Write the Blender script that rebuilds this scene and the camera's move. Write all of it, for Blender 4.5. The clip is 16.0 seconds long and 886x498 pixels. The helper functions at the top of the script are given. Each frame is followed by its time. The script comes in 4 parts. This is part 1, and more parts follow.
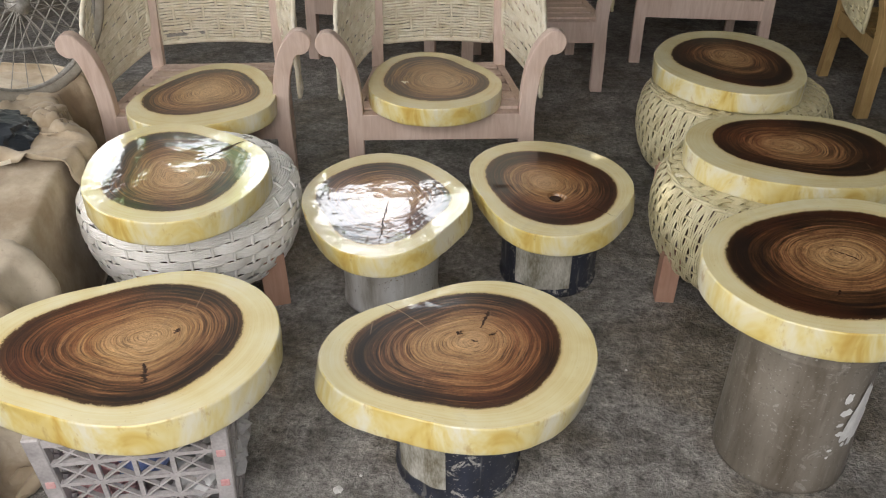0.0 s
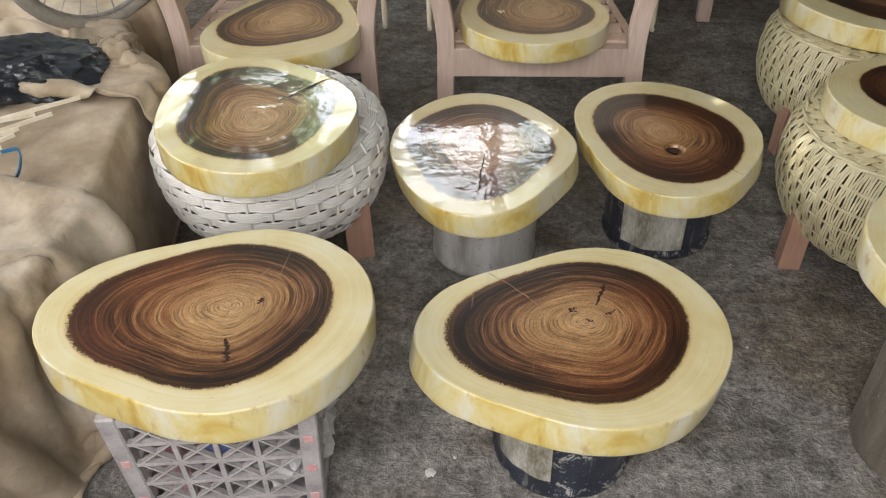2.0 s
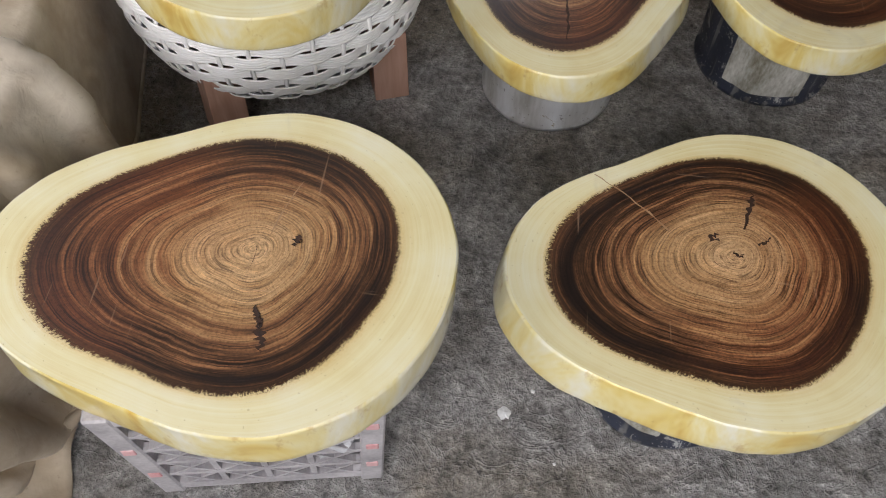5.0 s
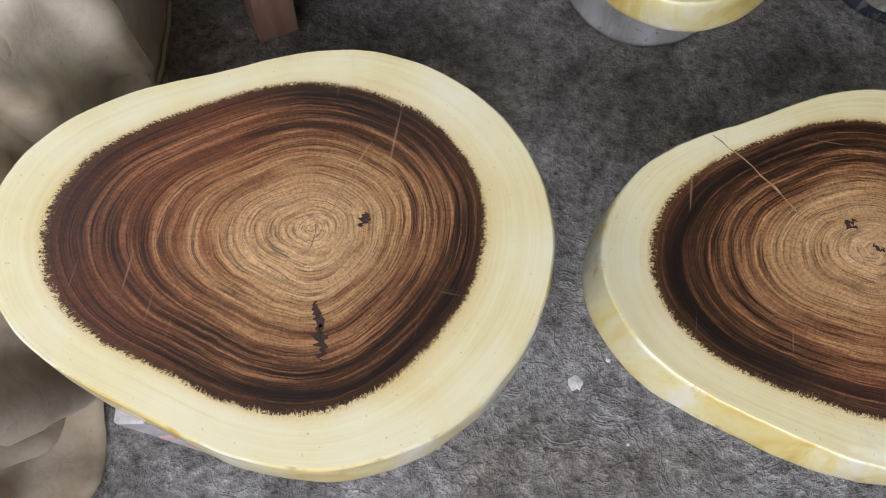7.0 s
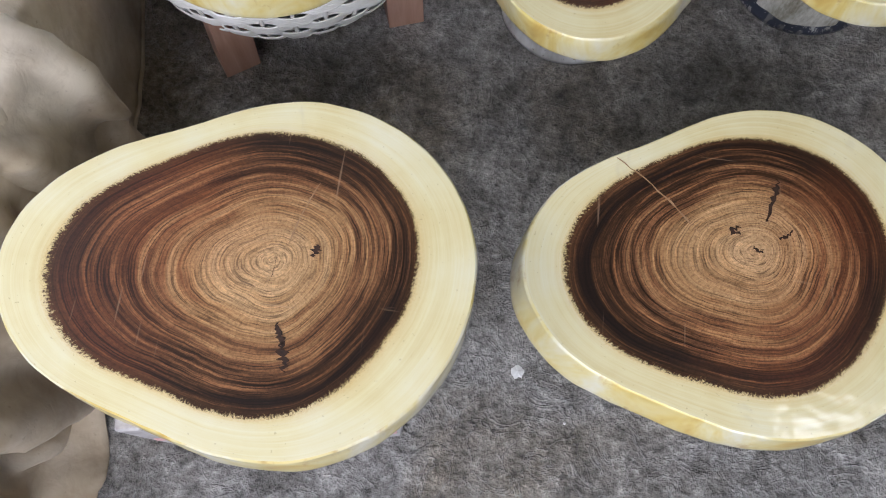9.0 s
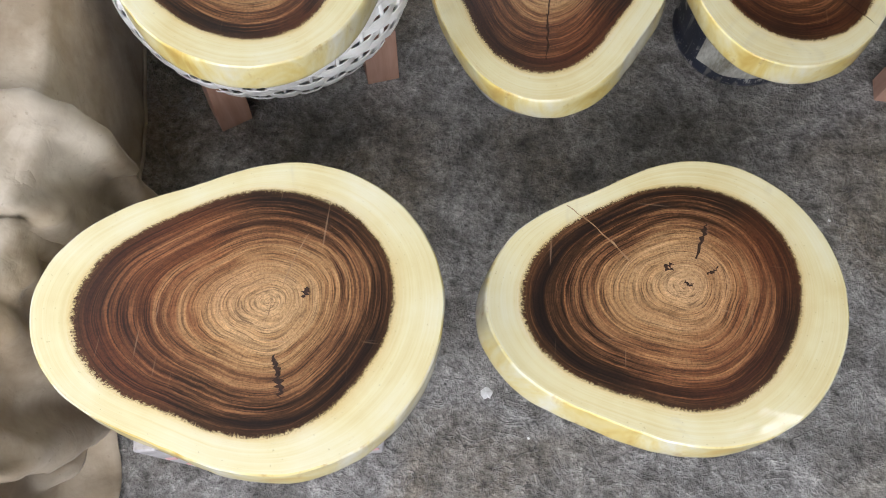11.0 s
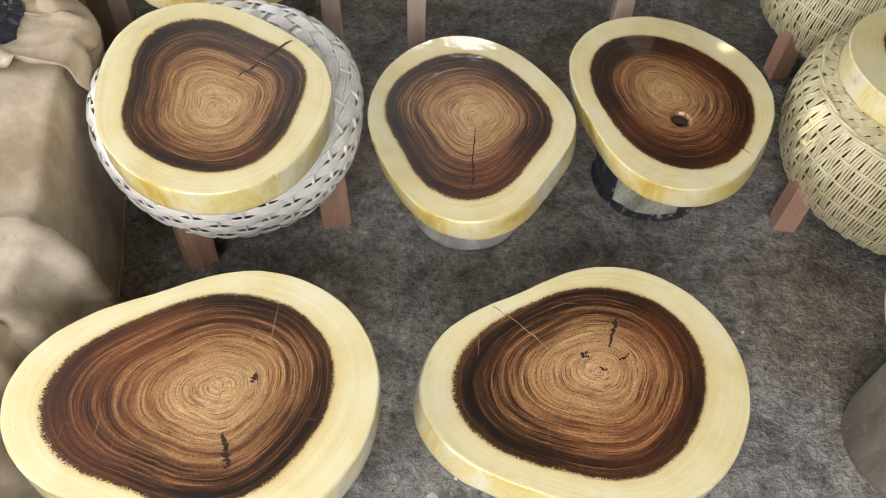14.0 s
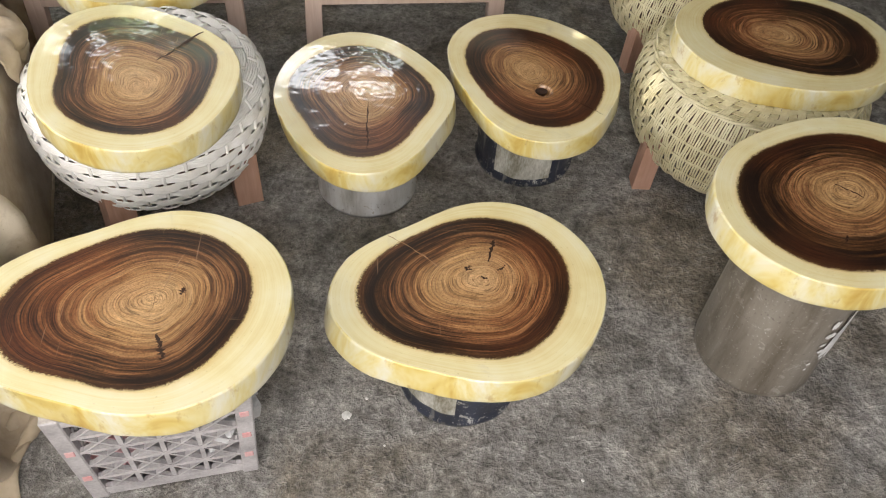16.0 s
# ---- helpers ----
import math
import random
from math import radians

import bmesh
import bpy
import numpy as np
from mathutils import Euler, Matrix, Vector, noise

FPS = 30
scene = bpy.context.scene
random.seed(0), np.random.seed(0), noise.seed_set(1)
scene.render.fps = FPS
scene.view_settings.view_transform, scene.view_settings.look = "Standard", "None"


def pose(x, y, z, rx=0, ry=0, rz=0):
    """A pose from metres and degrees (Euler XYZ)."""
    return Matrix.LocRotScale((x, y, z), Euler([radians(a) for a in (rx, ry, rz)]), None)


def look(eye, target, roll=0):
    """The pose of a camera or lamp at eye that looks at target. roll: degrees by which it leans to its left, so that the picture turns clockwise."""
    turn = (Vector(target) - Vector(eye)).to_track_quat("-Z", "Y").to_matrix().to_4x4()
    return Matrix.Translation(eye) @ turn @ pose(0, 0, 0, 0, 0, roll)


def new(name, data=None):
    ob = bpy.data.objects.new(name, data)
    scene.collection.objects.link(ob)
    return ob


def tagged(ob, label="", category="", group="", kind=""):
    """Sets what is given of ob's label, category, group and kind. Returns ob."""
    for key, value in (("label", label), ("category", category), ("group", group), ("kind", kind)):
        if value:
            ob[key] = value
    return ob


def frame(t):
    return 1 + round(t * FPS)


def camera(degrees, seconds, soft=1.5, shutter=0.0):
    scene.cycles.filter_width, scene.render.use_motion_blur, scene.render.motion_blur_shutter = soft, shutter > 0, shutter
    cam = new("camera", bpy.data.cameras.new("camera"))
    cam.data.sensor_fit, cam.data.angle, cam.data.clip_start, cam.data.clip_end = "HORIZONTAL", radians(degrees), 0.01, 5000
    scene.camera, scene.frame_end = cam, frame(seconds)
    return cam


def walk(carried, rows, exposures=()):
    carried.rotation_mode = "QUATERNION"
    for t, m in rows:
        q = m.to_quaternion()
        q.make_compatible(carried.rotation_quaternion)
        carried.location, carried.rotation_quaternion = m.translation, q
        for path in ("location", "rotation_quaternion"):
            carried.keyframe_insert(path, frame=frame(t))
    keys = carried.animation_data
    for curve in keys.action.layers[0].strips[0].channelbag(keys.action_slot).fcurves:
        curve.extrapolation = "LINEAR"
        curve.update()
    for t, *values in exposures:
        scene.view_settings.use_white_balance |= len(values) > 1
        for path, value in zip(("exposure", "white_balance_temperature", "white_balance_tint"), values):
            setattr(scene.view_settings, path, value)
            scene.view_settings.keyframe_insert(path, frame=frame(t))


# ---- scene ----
cam = camera(55.6, 16.0, 1.1)
PATH = [
    (0, (0.137, 0.066, 1.455), (0.044, 1.741, 0.366), -0.1),
    (0.5, (0.121, 0.124, 1.449), (-0.028, 1.763, 0.313), -1.5),
    (1, (0.106, 0.167, 1.437), (-0.1, 1.772, 0.261), -2.1),
    (1.5, (0.075, 0.202, 1.425), (-0.156, 1.791, 0.232), -1.7),
    (2, (0.023, 0.28, 1.409), (-0.203, 1.832, 0.169), -1.4),
    (2.5, (-0.051, 0.392, 1.398), (-0.256, 1.877, 0.075), -2.1),
    (3, (-0.13, 0.472, 1.382), (-0.311, 1.883, -0.024), -2.3),
    (3.2, (-0.152, 0.496, 1.379), (-0.32, 1.879, -0.056), -2.1),
    (5.3, (-0.267, 0.834, 1.291), (-0.343, 1.866, -0.42), 3.3),
    (5.5, (-0.288, 0.863, 1.285), (-0.388, 1.863, -0.444), 2.6),
    (6, (-0.322, 0.919, 1.271), (-0.435, 1.823, -0.509), 2.8),
    (6.5, (-0.335, 0.961, 1.25), (-0.425, 1.78, -0.573), 3.9),
    (7, (-0.345, 1.008, 1.23), (-0.419, 1.743, -0.629), 3.9),
    (7.5, (-0.34, 1.033, 1.238), (-0.393, 1.719, -0.64), 4.8),
    (8, (-0.328, 1.034, 1.289), (-0.375, 1.699, -0.597), 4.5),
    (8.5, (-0.303, 1.024, 1.347), (-0.356, 1.669, -0.545), 2.9),
    (9, (-0.282, 1.01, 1.41), (-0.328, 1.692, -0.469), 3.0),
    (9.5, (-0.256, 1.01, 1.476), (-0.294, 1.707, -0.398), 2.6),
    (9.7, (-0.244, 1.012, 1.505), (-0.277, 1.702, -0.372), 2.7),
    (11.8, (-0.269, 0.949, 1.607), (-0.279, 1.722, -0.237), 5.2),
    (12, (-0.264, 0.942, 1.615), (-0.272, 1.729, -0.224), 5.2),
    (12.5, (-0.228, 0.907, 1.624), (-0.249, 1.769, -0.18), 3.7),
    (13, (-0.204, 0.86, 1.63), (-0.227, 1.815, -0.127), 3.1),
    (13.5, (-0.179, 0.794, 1.643), (-0.217, 1.902, -0.022), 2.4),
    (14, (-0.154, 0.73, 1.65), (-0.179, 1.908, 0.034), 2.6),
    (14.5, (-0.158, 0.665, 1.651), (-0.143, 1.891, 0.071), 3.3),
    (15, (-0.148, 0.568, 1.659), (-0.086, 1.822, 0.102), 3.9),
    (15.5, (-0.141, 0.449, 1.663), (-0.048, 1.729, 0.129), 3.9),
    (16, (-0.104, 0.341, 1.682), (0.058, 1.657, 0.184), 5.6),
]
walk(cam, [(t, look(eye, target, roll)) for t, eye, target, roll in PATH],
     [(0.0, -0.34, 6450, 12), (3.0, -0.40, 6400, 12), (6.0, -0.32, 5850, 15), (9.0, -0.16, 5650, 15), (12.0, 0.06, 6000, 12), (16.0, -0.01, 6550, 12)])

# ---- daylight ----
SUN_WAY = Vector((-0.24, 0.26, 0.93)).normalized()
world = bpy.data.worlds.new("sky")
scene.world = world
world.use_nodes = True
wn = world.node_tree.nodes
wn.clear()
w_out, w_bg, w_sky = wn.new("ShaderNodeOutputWorld"), wn.new("ShaderNodeBackground"), wn.new("ShaderNodeTexSky")
w_sky.sky_type, w_sky.sun_disc = "NISHITA", False
w_sky.sun_elevation, w_sky.sun_rotation = math.asin(SUN_WAY.z), math.atan2(SUN_WAY.x, SUN_WAY.y)
w_bg.inputs[1].default_value = 0.025
world.node_tree.links.new(w_sky.outputs[0], w_bg.inputs[0])
world.node_tree.links.new(w_bg.outputs[0], w_out.inputs[0])

sun = new("sun", bpy.data.lights.new("sun", "SUN"))
sun.data.energy, sun.data.angle, sun.data.color = 5.0, radians(0.53), (1.0, 0.95, 0.86)
sun.matrix_world = look(SUN_WAY * 20, (0, 0, 0))


def opening_light(name, at, target, wide, high, power, colour):
    """An area lamp in an opening, for the sky's light that comes in there."""
    ob = new(name, bpy.data.lights.new(name, "AREA"))
    ob.data.shape, ob.data.size, ob.data.size_y = "RECTANGLE", wide, high
    ob.data.energy, ob.data.color = power, colour
    ob.matrix_world = look(at, target)
    return ob


# the shed is open to the sky over its front, where its roof ends, has an opening on the left and a small gap in its roof
opening_light("front_sky", (-0.55, -1.15, 2.25), (-0.3, 1.5, 0.2), 3.4, 1.8, 155, (1.0, 0.96, 0.915))
opening_light("side_sky", (-3.22, 1.9, 1.85), (-0.6, 2.2, 0.3), 2.2, 1.3, 80, (1.0, 0.98, 0.95))
opening_light("roof_gap", (1.5, 1.68, 3.17), (1.5, 1.68, 0), 0.4, 0.24, 3.0, (1.0, 0.99, 0.97))


# ---- materials ----
class Nodes:
    """Short names for building a node material."""

    def __init__(self, name):
        self.mat = bpy.data.materials.new(name)
        self.mat.use_nodes = True
        self.tree = self.mat.node_tree
        self.bsdf = self.tree.nodes["Principled BSDF"]

    def node(self, kind):
        return self.tree.nodes.new("ShaderNode" + kind)

    def attribute(self, name):
        n = self.node("Attribute")
        n.attribute_name = name
        return n

    def link(self, a, b):
        self.tree.links.new(a, b)

    def feed(self, socket, value):
        if isinstance(value, bpy.types.NodeSocket):
            self.link(value, socket)
        else:
            socket.default_value = value

    def math(self, op, a, b=0.0, c=0.0):
        n = self.node("Math")
        n.operation = op
        for s, v in zip(n.inputs, (a, b, c)):
            self.feed(s, v)
        return n.outputs[0]

    def coords(self, stretch=(1, 1, 1)):
        n = self.node("Mapping")
        n.inputs["Scale"].default_value = stretch
        self.link(self.node("TexCoord").outputs["Object"], n.inputs[0])
        return n.outputs[0]

    def noise(self, scale, vector=None, detail=3.0, rough=0.55, distort=0.0):
        n = self.node("TexNoise")
        n.inputs["Scale"].default_value, n.inputs["Detail"].default_value = scale, detail
        n.inputs["Roughness"].default_value, n.inputs["Distortion"].default_value = rough, distort
        if vector is None:
            vector = self.coords()
        self.link(vector, n.inputs["Vector"])
        return n.outputs[0]

    def ramp(self, value, stops):
        n = self.node("ValToRGB")
        e = n.color_ramp.elements
        while len(e) < len(stops):
            e.new(0.5)
        for el, (p, c) in zip(e, stops):
            el.position = p
            el.color = (*c, 1) if len(c) == 3 else c
        self.link(value, n.inputs[0])
        return n.outputs[0]

    def mix(self, factor, a, b, blend="MIX"):
        n = self.node("Mix")
        n.data_type, n.blend_type = "RGBA", blend
        self.feed(n.inputs[0], factor)
        for s, v in ((n.inputs[6], a), (n.inputs[7], b)):
            self.feed(s, (*v, 1) if isinstance(v, tuple) and len(v) == 3 else v)
        return n.outputs[2]

    def bump(self, height, strength, distance=0.01, normal=None):
        n = self.node("Bump")
        n.inputs["Strength"].default_value, n.inputs["Distance"].default_value = strength, distance
        self.link(height, n.inputs["Height"])
        if normal is not None:
            self.link(normal, n.inputs["Normal"])
        return n.outputs[0]

    def done(self, colour=None, rough=None, normal=None, **sets):
        i = self.bsdf.inputs
        if colour is not None:
            self.feed(i["Base Color"], (*colour, 1) if isinstance(colour, tuple) else colour)
        if rough is not None:
            self.feed(i["Roughness"], rough)
        if normal is not None:
            self.link(normal, i["Normal"])
        for key, value in sets.items():
            self.feed(i[key.replace("_", " ")], value)
        return self.mat


def simple(name, dark, light, scale=20, rough=0.6, bump=0.2, stretch=(1, 1, 1), metallic=0.0, fine=160, distance=0.004):
    m = Nodes(name)
    v = m.coords(stretch)
    a, b = m.noise(scale, v, 4), m.noise(fine, v, 2)
    mixed = m.math("ADD", m.math("MULTIPLY", a, 0.7), m.math("MULTIPLY", b, 0.3))
    colour = m.ramp(mixed, [(0.32, dark), (0.68, light)])
    r = m.math("ADD", m.math("MULTIPLY", a, 0.25), rough - 0.12)
    return m.done(colour, r, m.bump(mixed, bump, distance), Metallic=metallic)


def slab_top():
    """Lacquered cross-cut wood: dark ringed heart and pale yellow sapwood, by the mesh's own ring number."""
    m = Nodes("lacquered_slab")
    ring = m.attribute("ring").outputs["Fac"]
    around = m.attribute("around").outputs["Vector"]
    rnd = m.node("ObjectInfo").outputs["Random"]
    p = m.node("VectorMath")
    p.operation = "ADD"
    m.link(m.coords(), p.inputs[0])
    shift = m.node("CombineXYZ")
    m.link(m.math("MULTIPLY", rnd, 40.0), shift.inputs[0])
    m.link(shift.outputs[0], p.inputs[1])
    p = p.outputs[0]
    sweep = m.math("MULTIPLY", m.math("SUBTRACT", m.noise(4.0, p, 2), 0.5), 0.22)
    wob = m.math("MULTIPLY", m.math("SUBTRACT", m.noise(19, p, 2), 0.5), 0.05)
    fib = m.math("MULTIPLY", m.math("SUBTRACT", m.noise(150, p, 2), 0.5), 0.006)
    calm = m.math("MULTIPLY", m.math("MULTIPLY", m.math("MINIMUM", m.math("MULTIPLY", ring, 3.0), 1.0), m.math("MAXIMUM", m.math("SUBTRACT", 1.12, ring), 0.08)), m.math("ADD", sweep, wob))
    r2 = m.math("ADD", m.math("ADD", ring, calm), fib)

    def rings(count, turn, detail, rough):
        """Rings that fade in and out on their way round the heart."""
        a, b, c = m.node("VectorMath"), m.node("CombineXYZ"), m.node("VectorMath")
        a.operation, c.operation = "SCALE", "ADD"
        m.link(around, a.inputs[0])
        a.inputs["Scale"].default_value = turn
        m.link(m.math("MULTIPLY", m.math("ADD", r2, m.math("MULTIPLY", rnd, 9.0)), count), b.inputs[2])
        m.link(a.outputs[0], c.inputs[0])
        m.link(b.outputs[0], c.inputs[1])
        return m.noise(1.0, c.outputs[0], detail, rough)

    bands, lines = rings(24.0, 0.7, 5, 0.74), rings(95.0, 1.1, 3, 0.65)
    w3 = m.node("TexNoise")
    w3.noise_dimensions = "1D"
    w3.inputs["Scale"].default_value, w3.inputs["Detail"].default_value = 8.0, 1.0
    m.link(m.math("ADD", r2, m.math("MULTIPLY", rnd, 17.0)), w3.inputs["W"])
    zones = w3.outputs[0]
    side = m.math("MULTIPLY", m.math("SUBTRACT", m.noise(0.9, around, 1), 0.5), 0.35)
    swing = m.math("ADD", 0.70, m.math("MULTIPLY", r2, 1.15))
    tone = m.math("ADD", m.math("ADD", m.math("MULTIPLY", m.math("POWER", r2, 1.35), m.math("ADD", 0.90, side)), m.math("MULTIPLY", m.math("SUBTRACT", zones, 0.5), 0.26)),
                  m.math("ADD", m.attribute("heart_tone").outputs["Fac"], m.math("MULTIPLY", m.math("SUBTRACT", bands, 0.5), swing)))
    heart = m.ramp(tone, [(0.0, (0.61, 0.385, 0.19)), (0.18, (0.52, 0.315, 0.145)), (0.38, (0.39, 0.212, 0.086)),
                          (0.54, (0.235, 0.106, 0.043)), (0.70, (0.072, 0.031, 0.011)), (0.90, (0.016, 0.007, 0.0035))])
    red = m.ramp(m.noise(4.0, p, 1), [(0.5, (0, 0, 0)), (0.75, (1, 1, 1))])
    heart = m.mix(m.math("MULTIPLY", red, 0.25), heart, (0.32, 0.085, 0.025))
    show = m.ramp(m.noise(13, p, 3), [(0.32, (0.35, 0.35, 0.35)), (0.55, (1, 1, 1))])
    show = m.math("MULTIPLY", show, m.math("MINIMUM", m.math("ADD", 0.68, m.math("MULTIPLY", ring, 0.5)), 1.0))
    heart = m.mix(show, heart, m.mix(1.0, heart, m.ramp(lines, [(0.37, (0.16, 0.12, 0.10)), (0.47, (0.80, 0.79, 0.78)), (0.55, (1.05, 1.05, 1.05)), (0.68, (1.5, 1.46, 1.40))]), "MULTIPLY"))
    pores = m.ramp(m.noise(300, p, 2), [(0.36, (0.42, 0.36, 0.32)), (0.47, (1.0, 1.0, 1.0)), (0.66, (1.16, 1.16, 1.16))])
    heart = m.mix(0.45, heart, pores, "MULTIPLY")
    streak = m.noise(34, around, 3, 0.7)
    heart = m.mix(0.55, heart, m.ramp(streak, [(0.3, (0.62, 0.62, 0.62)), (0.7, (1.25, 1.25, 1.25))]), "MULTIPLY")
    # fine pale scuffs left by the saw and the sander, in two ways across the face
    for turn, long_way in ((0.5, (150, 7, 60)), (-0.35, (9, 170, 60))):
        n = m.node("Mapping")
        n.inputs["Rotation"].default_value, n.inputs["Scale"].default_value = (0, 0, turn), long_way
        m.link(p, n.inputs[0])
        scuff = m.ramp(m.noise(1.0, n.outputs[0], 1), [(0.735, (0, 0, 0)), (0.79, (1, 1, 1))])
        heart = m.mix(m.math("MULTIPLY", scuff, 0.30), heart, (0.50, 0.33, 0.20))
    # ragged, fibrous border between heart and sapwood
    rag = m.math("ADD", m.math("MULTIPLY", m.math("SUBTRACT", m.noise(85, around, 3, 0.9), 0.5), m.math("ADD", 0.03, m.math("MULTIPLY", m.noise(1.1, around, 1), 0.19))),
                 m.math("MULTIPLY", m.math("SUBTRACT", m.noise(45, p, 3), 0.5), 0.035))
    border = m.math("ADD", ring, rag)
    is_sap = m.ramp(border, [(0.984, (0, 0, 0)), (1.0, (1, 1, 1))])
    rim = m.ramp(border, [(0.93, (0, 0, 0)), (0.985, (1, 1, 1))])
    heart = m.mix(m.math("MULTIPLY", rim, 0.45), heart, (0.10, 0.043, 0.014))
    sapring = m.math("ADD", m.math("MULTIPLY", bands, 0.45), m.math("MULTIPLY", m.noise(9, p, 3), 0.55))
    sap = m.ramp(sapring, [(0.33, (0.71, 0.585, 0.275)), (0.5, (0.79, 0.705, 0.40)), (0.66, (0.83, 0.78, 0.55))])
    near = m.ramp(m.math("MULTIPLY", border, 0.5), [(0.498, (1, 1, 1)), (0.520, (0.3, 0.3, 0.3)), (0.57, (0, 0, 0))])
    sap = m.mix(m.math("MULTIPLY", near, 0.6), sap, (0.60, 0.38, 0.11))
    grey = m.ramp(m.noise(6.0, p, 4, 0.7, 1.2), [(0.60, (0, 0, 0)), (0.72, (1, 1, 1))])
    sap = m.mix(m.math("MULTIPLY", grey, 0.4), sap, (0.60, 0.53, 0.36))
    speck = m.ramp(m.noise(210, p, 1), [(0.735, (0, 0, 0)), (0.76, (1, 1, 1))])
    sap = m.mix(m.math("MULTIPLY", speck, 0.35), sap, (0.35, 0.24, 0.1))
    colour = m.mix(is_sap, heart, sap)
    grain = m.bump(m.math("ADD", lines, m.noise(300, p, 2)), 0.05, 0.001)
    film = m.bump(m.noise(11, p, 3), 0.18, 0.010, m.bump(m.noise(170, p, 3, 0.7), 0.05, 0.0012))
    mat = m.done(colour, 0.42, grain, Coat_Weight=1.0, Coat_Roughness=0.025, Coat_IOR=1.5)
    m.link(film, m.bsdf.inputs["Coat Normal"])
    return mat


def slab_edge():
    m = Nodes("stained_slab_edge")
    v = m.coords((1, 1, 0.55))
    patch = m.noise(8.5, v, 4, 0.65, 0.8)
    colour = m.ramp(patch, [(0.30, (0.58, 0.37, 0.075)), (0.40, (0.71, 0.56, 0.18)), (0.50, (0.77, 0.68, 0.34)), (0.62, (0.81, 0.775, 0.60))])
    stain = m.ramp(m.noise(30, v, 4, 0.7), [(0.58, (0, 0, 0)), (0.70, (1, 1, 1))])
    colour = m.mix(m.math("MULTIPLY", stain, 0.5), colour, (0.42, 0.22, 0.05))
    return m.done(colour, 0.4, m.bump(m.noise(45, v, 3), 0.25, 0.006), Coat_Weight=0.7, Coat_Roughness=0.12)


def floor_mat():
    m = Nodes("rough_concrete")
    v = m.coords()
    big, mid, fine = m.noise(1.8, v, 4, 0.6, 0.6), m.noise(17, v, 5, 0.62), m.noise(80, v, 4, 0.65)
    patch = m.noise(38, v, 3, 0.55)
    h = m.math("ADD", m.math("MULTIPLY", mid, 0.28), m.math("ADD", m.math("MULTIPLY", fine, 0.46), m.math("MULTIPLY", patch, 0.36)))
    base = m.ramp(h, [(0.42, (0.10, 0.094, 0.086)), (0.53, (0.235, 0.225, 0.210)), (0.61, (0.335, 0.322, 0.302)), (0.70, (0.52, 0.505, 0.48))])
    base = m.mix(m.ramp(big, [(0.46, (0, 0, 0)), (0.62, (0.85, 0.85, 0.85))]), base, m.mix(1.0, base, (0.74, 0.66, 0.53), "MULTIPLY"))
    # lifted cement skin with pale rims, trowel strokes, dark pits and grit
    skin = m.noise(14, v, 4, 0.6, 0.9)
    rim = m.ramp(skin, [(0.47, (0, 0, 0)), (0.495, (1, 1, 1)), (0.51, (0.2, 0.2, 0.2)), (0.54, (0, 0, 0))])
    base = m.mix(m.math("MULTIPLY", rim, 0.3), base, (0.47, 0.46, 0.44))
    stroke = m.noise(9.0, v, 3, 0.55, 0.8)
    base = m.mix(0.85, base, m.ramp(stroke, [(0.36, (0.64, 0.63, 0.61)), (0.5, (1.05, 1.05, 1.05)), (0.64, (1.35, 1.35, 1.35))]), "MULTIPLY")
    pit = m.ramp(m.noise(48, v, 3, 0.6), [(0.30, (1, 1, 1)), (0.37, (0, 0, 0))])
    base = m.mix(m.math("MULTIPLY", pit, 0.7), base, (0.04, 0.038, 0.036))
    grit = m.ramp(m.noise(240, v, 3, 0.7), [(0.36, (0.55, 0.55, 0.55)), (0.5, (1, 1, 1)), (0.66, (1.5, 1.5, 1.5))])
    base = m.mix(0.6, base, grit, "MULTIPLY")
    relief = m.math("ADD", h, m.math("ADD", m.math("MULTIPLY", rim, 0.10), m.math("MULTIPLY", stroke, 0.35)))
    return m.done(base, m.math("ADD", m.math("MULTIPLY", mid, 0.35), 0.36), m.bump(relief, 1.0, 0.018))


def planed_wood(name, dark, light):
    m = Nodes(name)
    v = m.coords((1, 1, 0.12))
    g, f = m.noise(60, v, 4, 0.6, 0.8), m.noise(7, m.coords(), 2)
    colour = m.ramp(m.math("ADD", m.math("MULTIPLY", g, 0.6), m.math("MULTIPLY", f, 0.4)), [(0.33, dark), (0.66, light)])
    tint = m.node("ObjectInfo").outputs["Random"]
    colour = m.mix(1.0, colour, m.ramp(tint, [(0.0, (0.86, 0.86, 0.86)), (1.0, (1.06, 1.06, 1.06))]), "MULTIPLY")
    return m.done(colour, 0.62, m.bump(g, 0.15, 0.002))


def cloth_mat():
    m = Nodes("dusty_canvas")
    v = m.coords()
    a, b = m.noise(3.0, v, 5, 0.62), m.noise(420, v, 2)
    colour = m.ramp(a, [(0.36, (0.30, 0.228, 0.145)), (0.5, (0.46, 0.38, 0.272)), (0.64, (0.62, 0.55, 0.435))])
    dirt = m.ramp(m.noise(8, v, 5, 0.72, 0.6), [(0.5, (0, 0, 0)), (0.72, (1, 1, 1))])
    colour = m.mix(m.math("MULTIPLY", dirt, 0.5), colour, (0.25, 0.18, 0.115))
    speck = m.ramp(m.noise(90, v, 2), [(0.68, (0, 0, 0)), (0.74, (1, 1, 1))])
    colour = m.mix(m.math("MULTIPLY", speck, 0.3), colour, (0.2, 0.15, 0.1))
    crease = m.noise(26, v, 3, 0.55, 0.4)
    return m.done(colour, 0.92, m.bump(b, 0.12, 0.001, m.bump(crease, 0.32, 0.010)), Sheen_Weight=0.1)


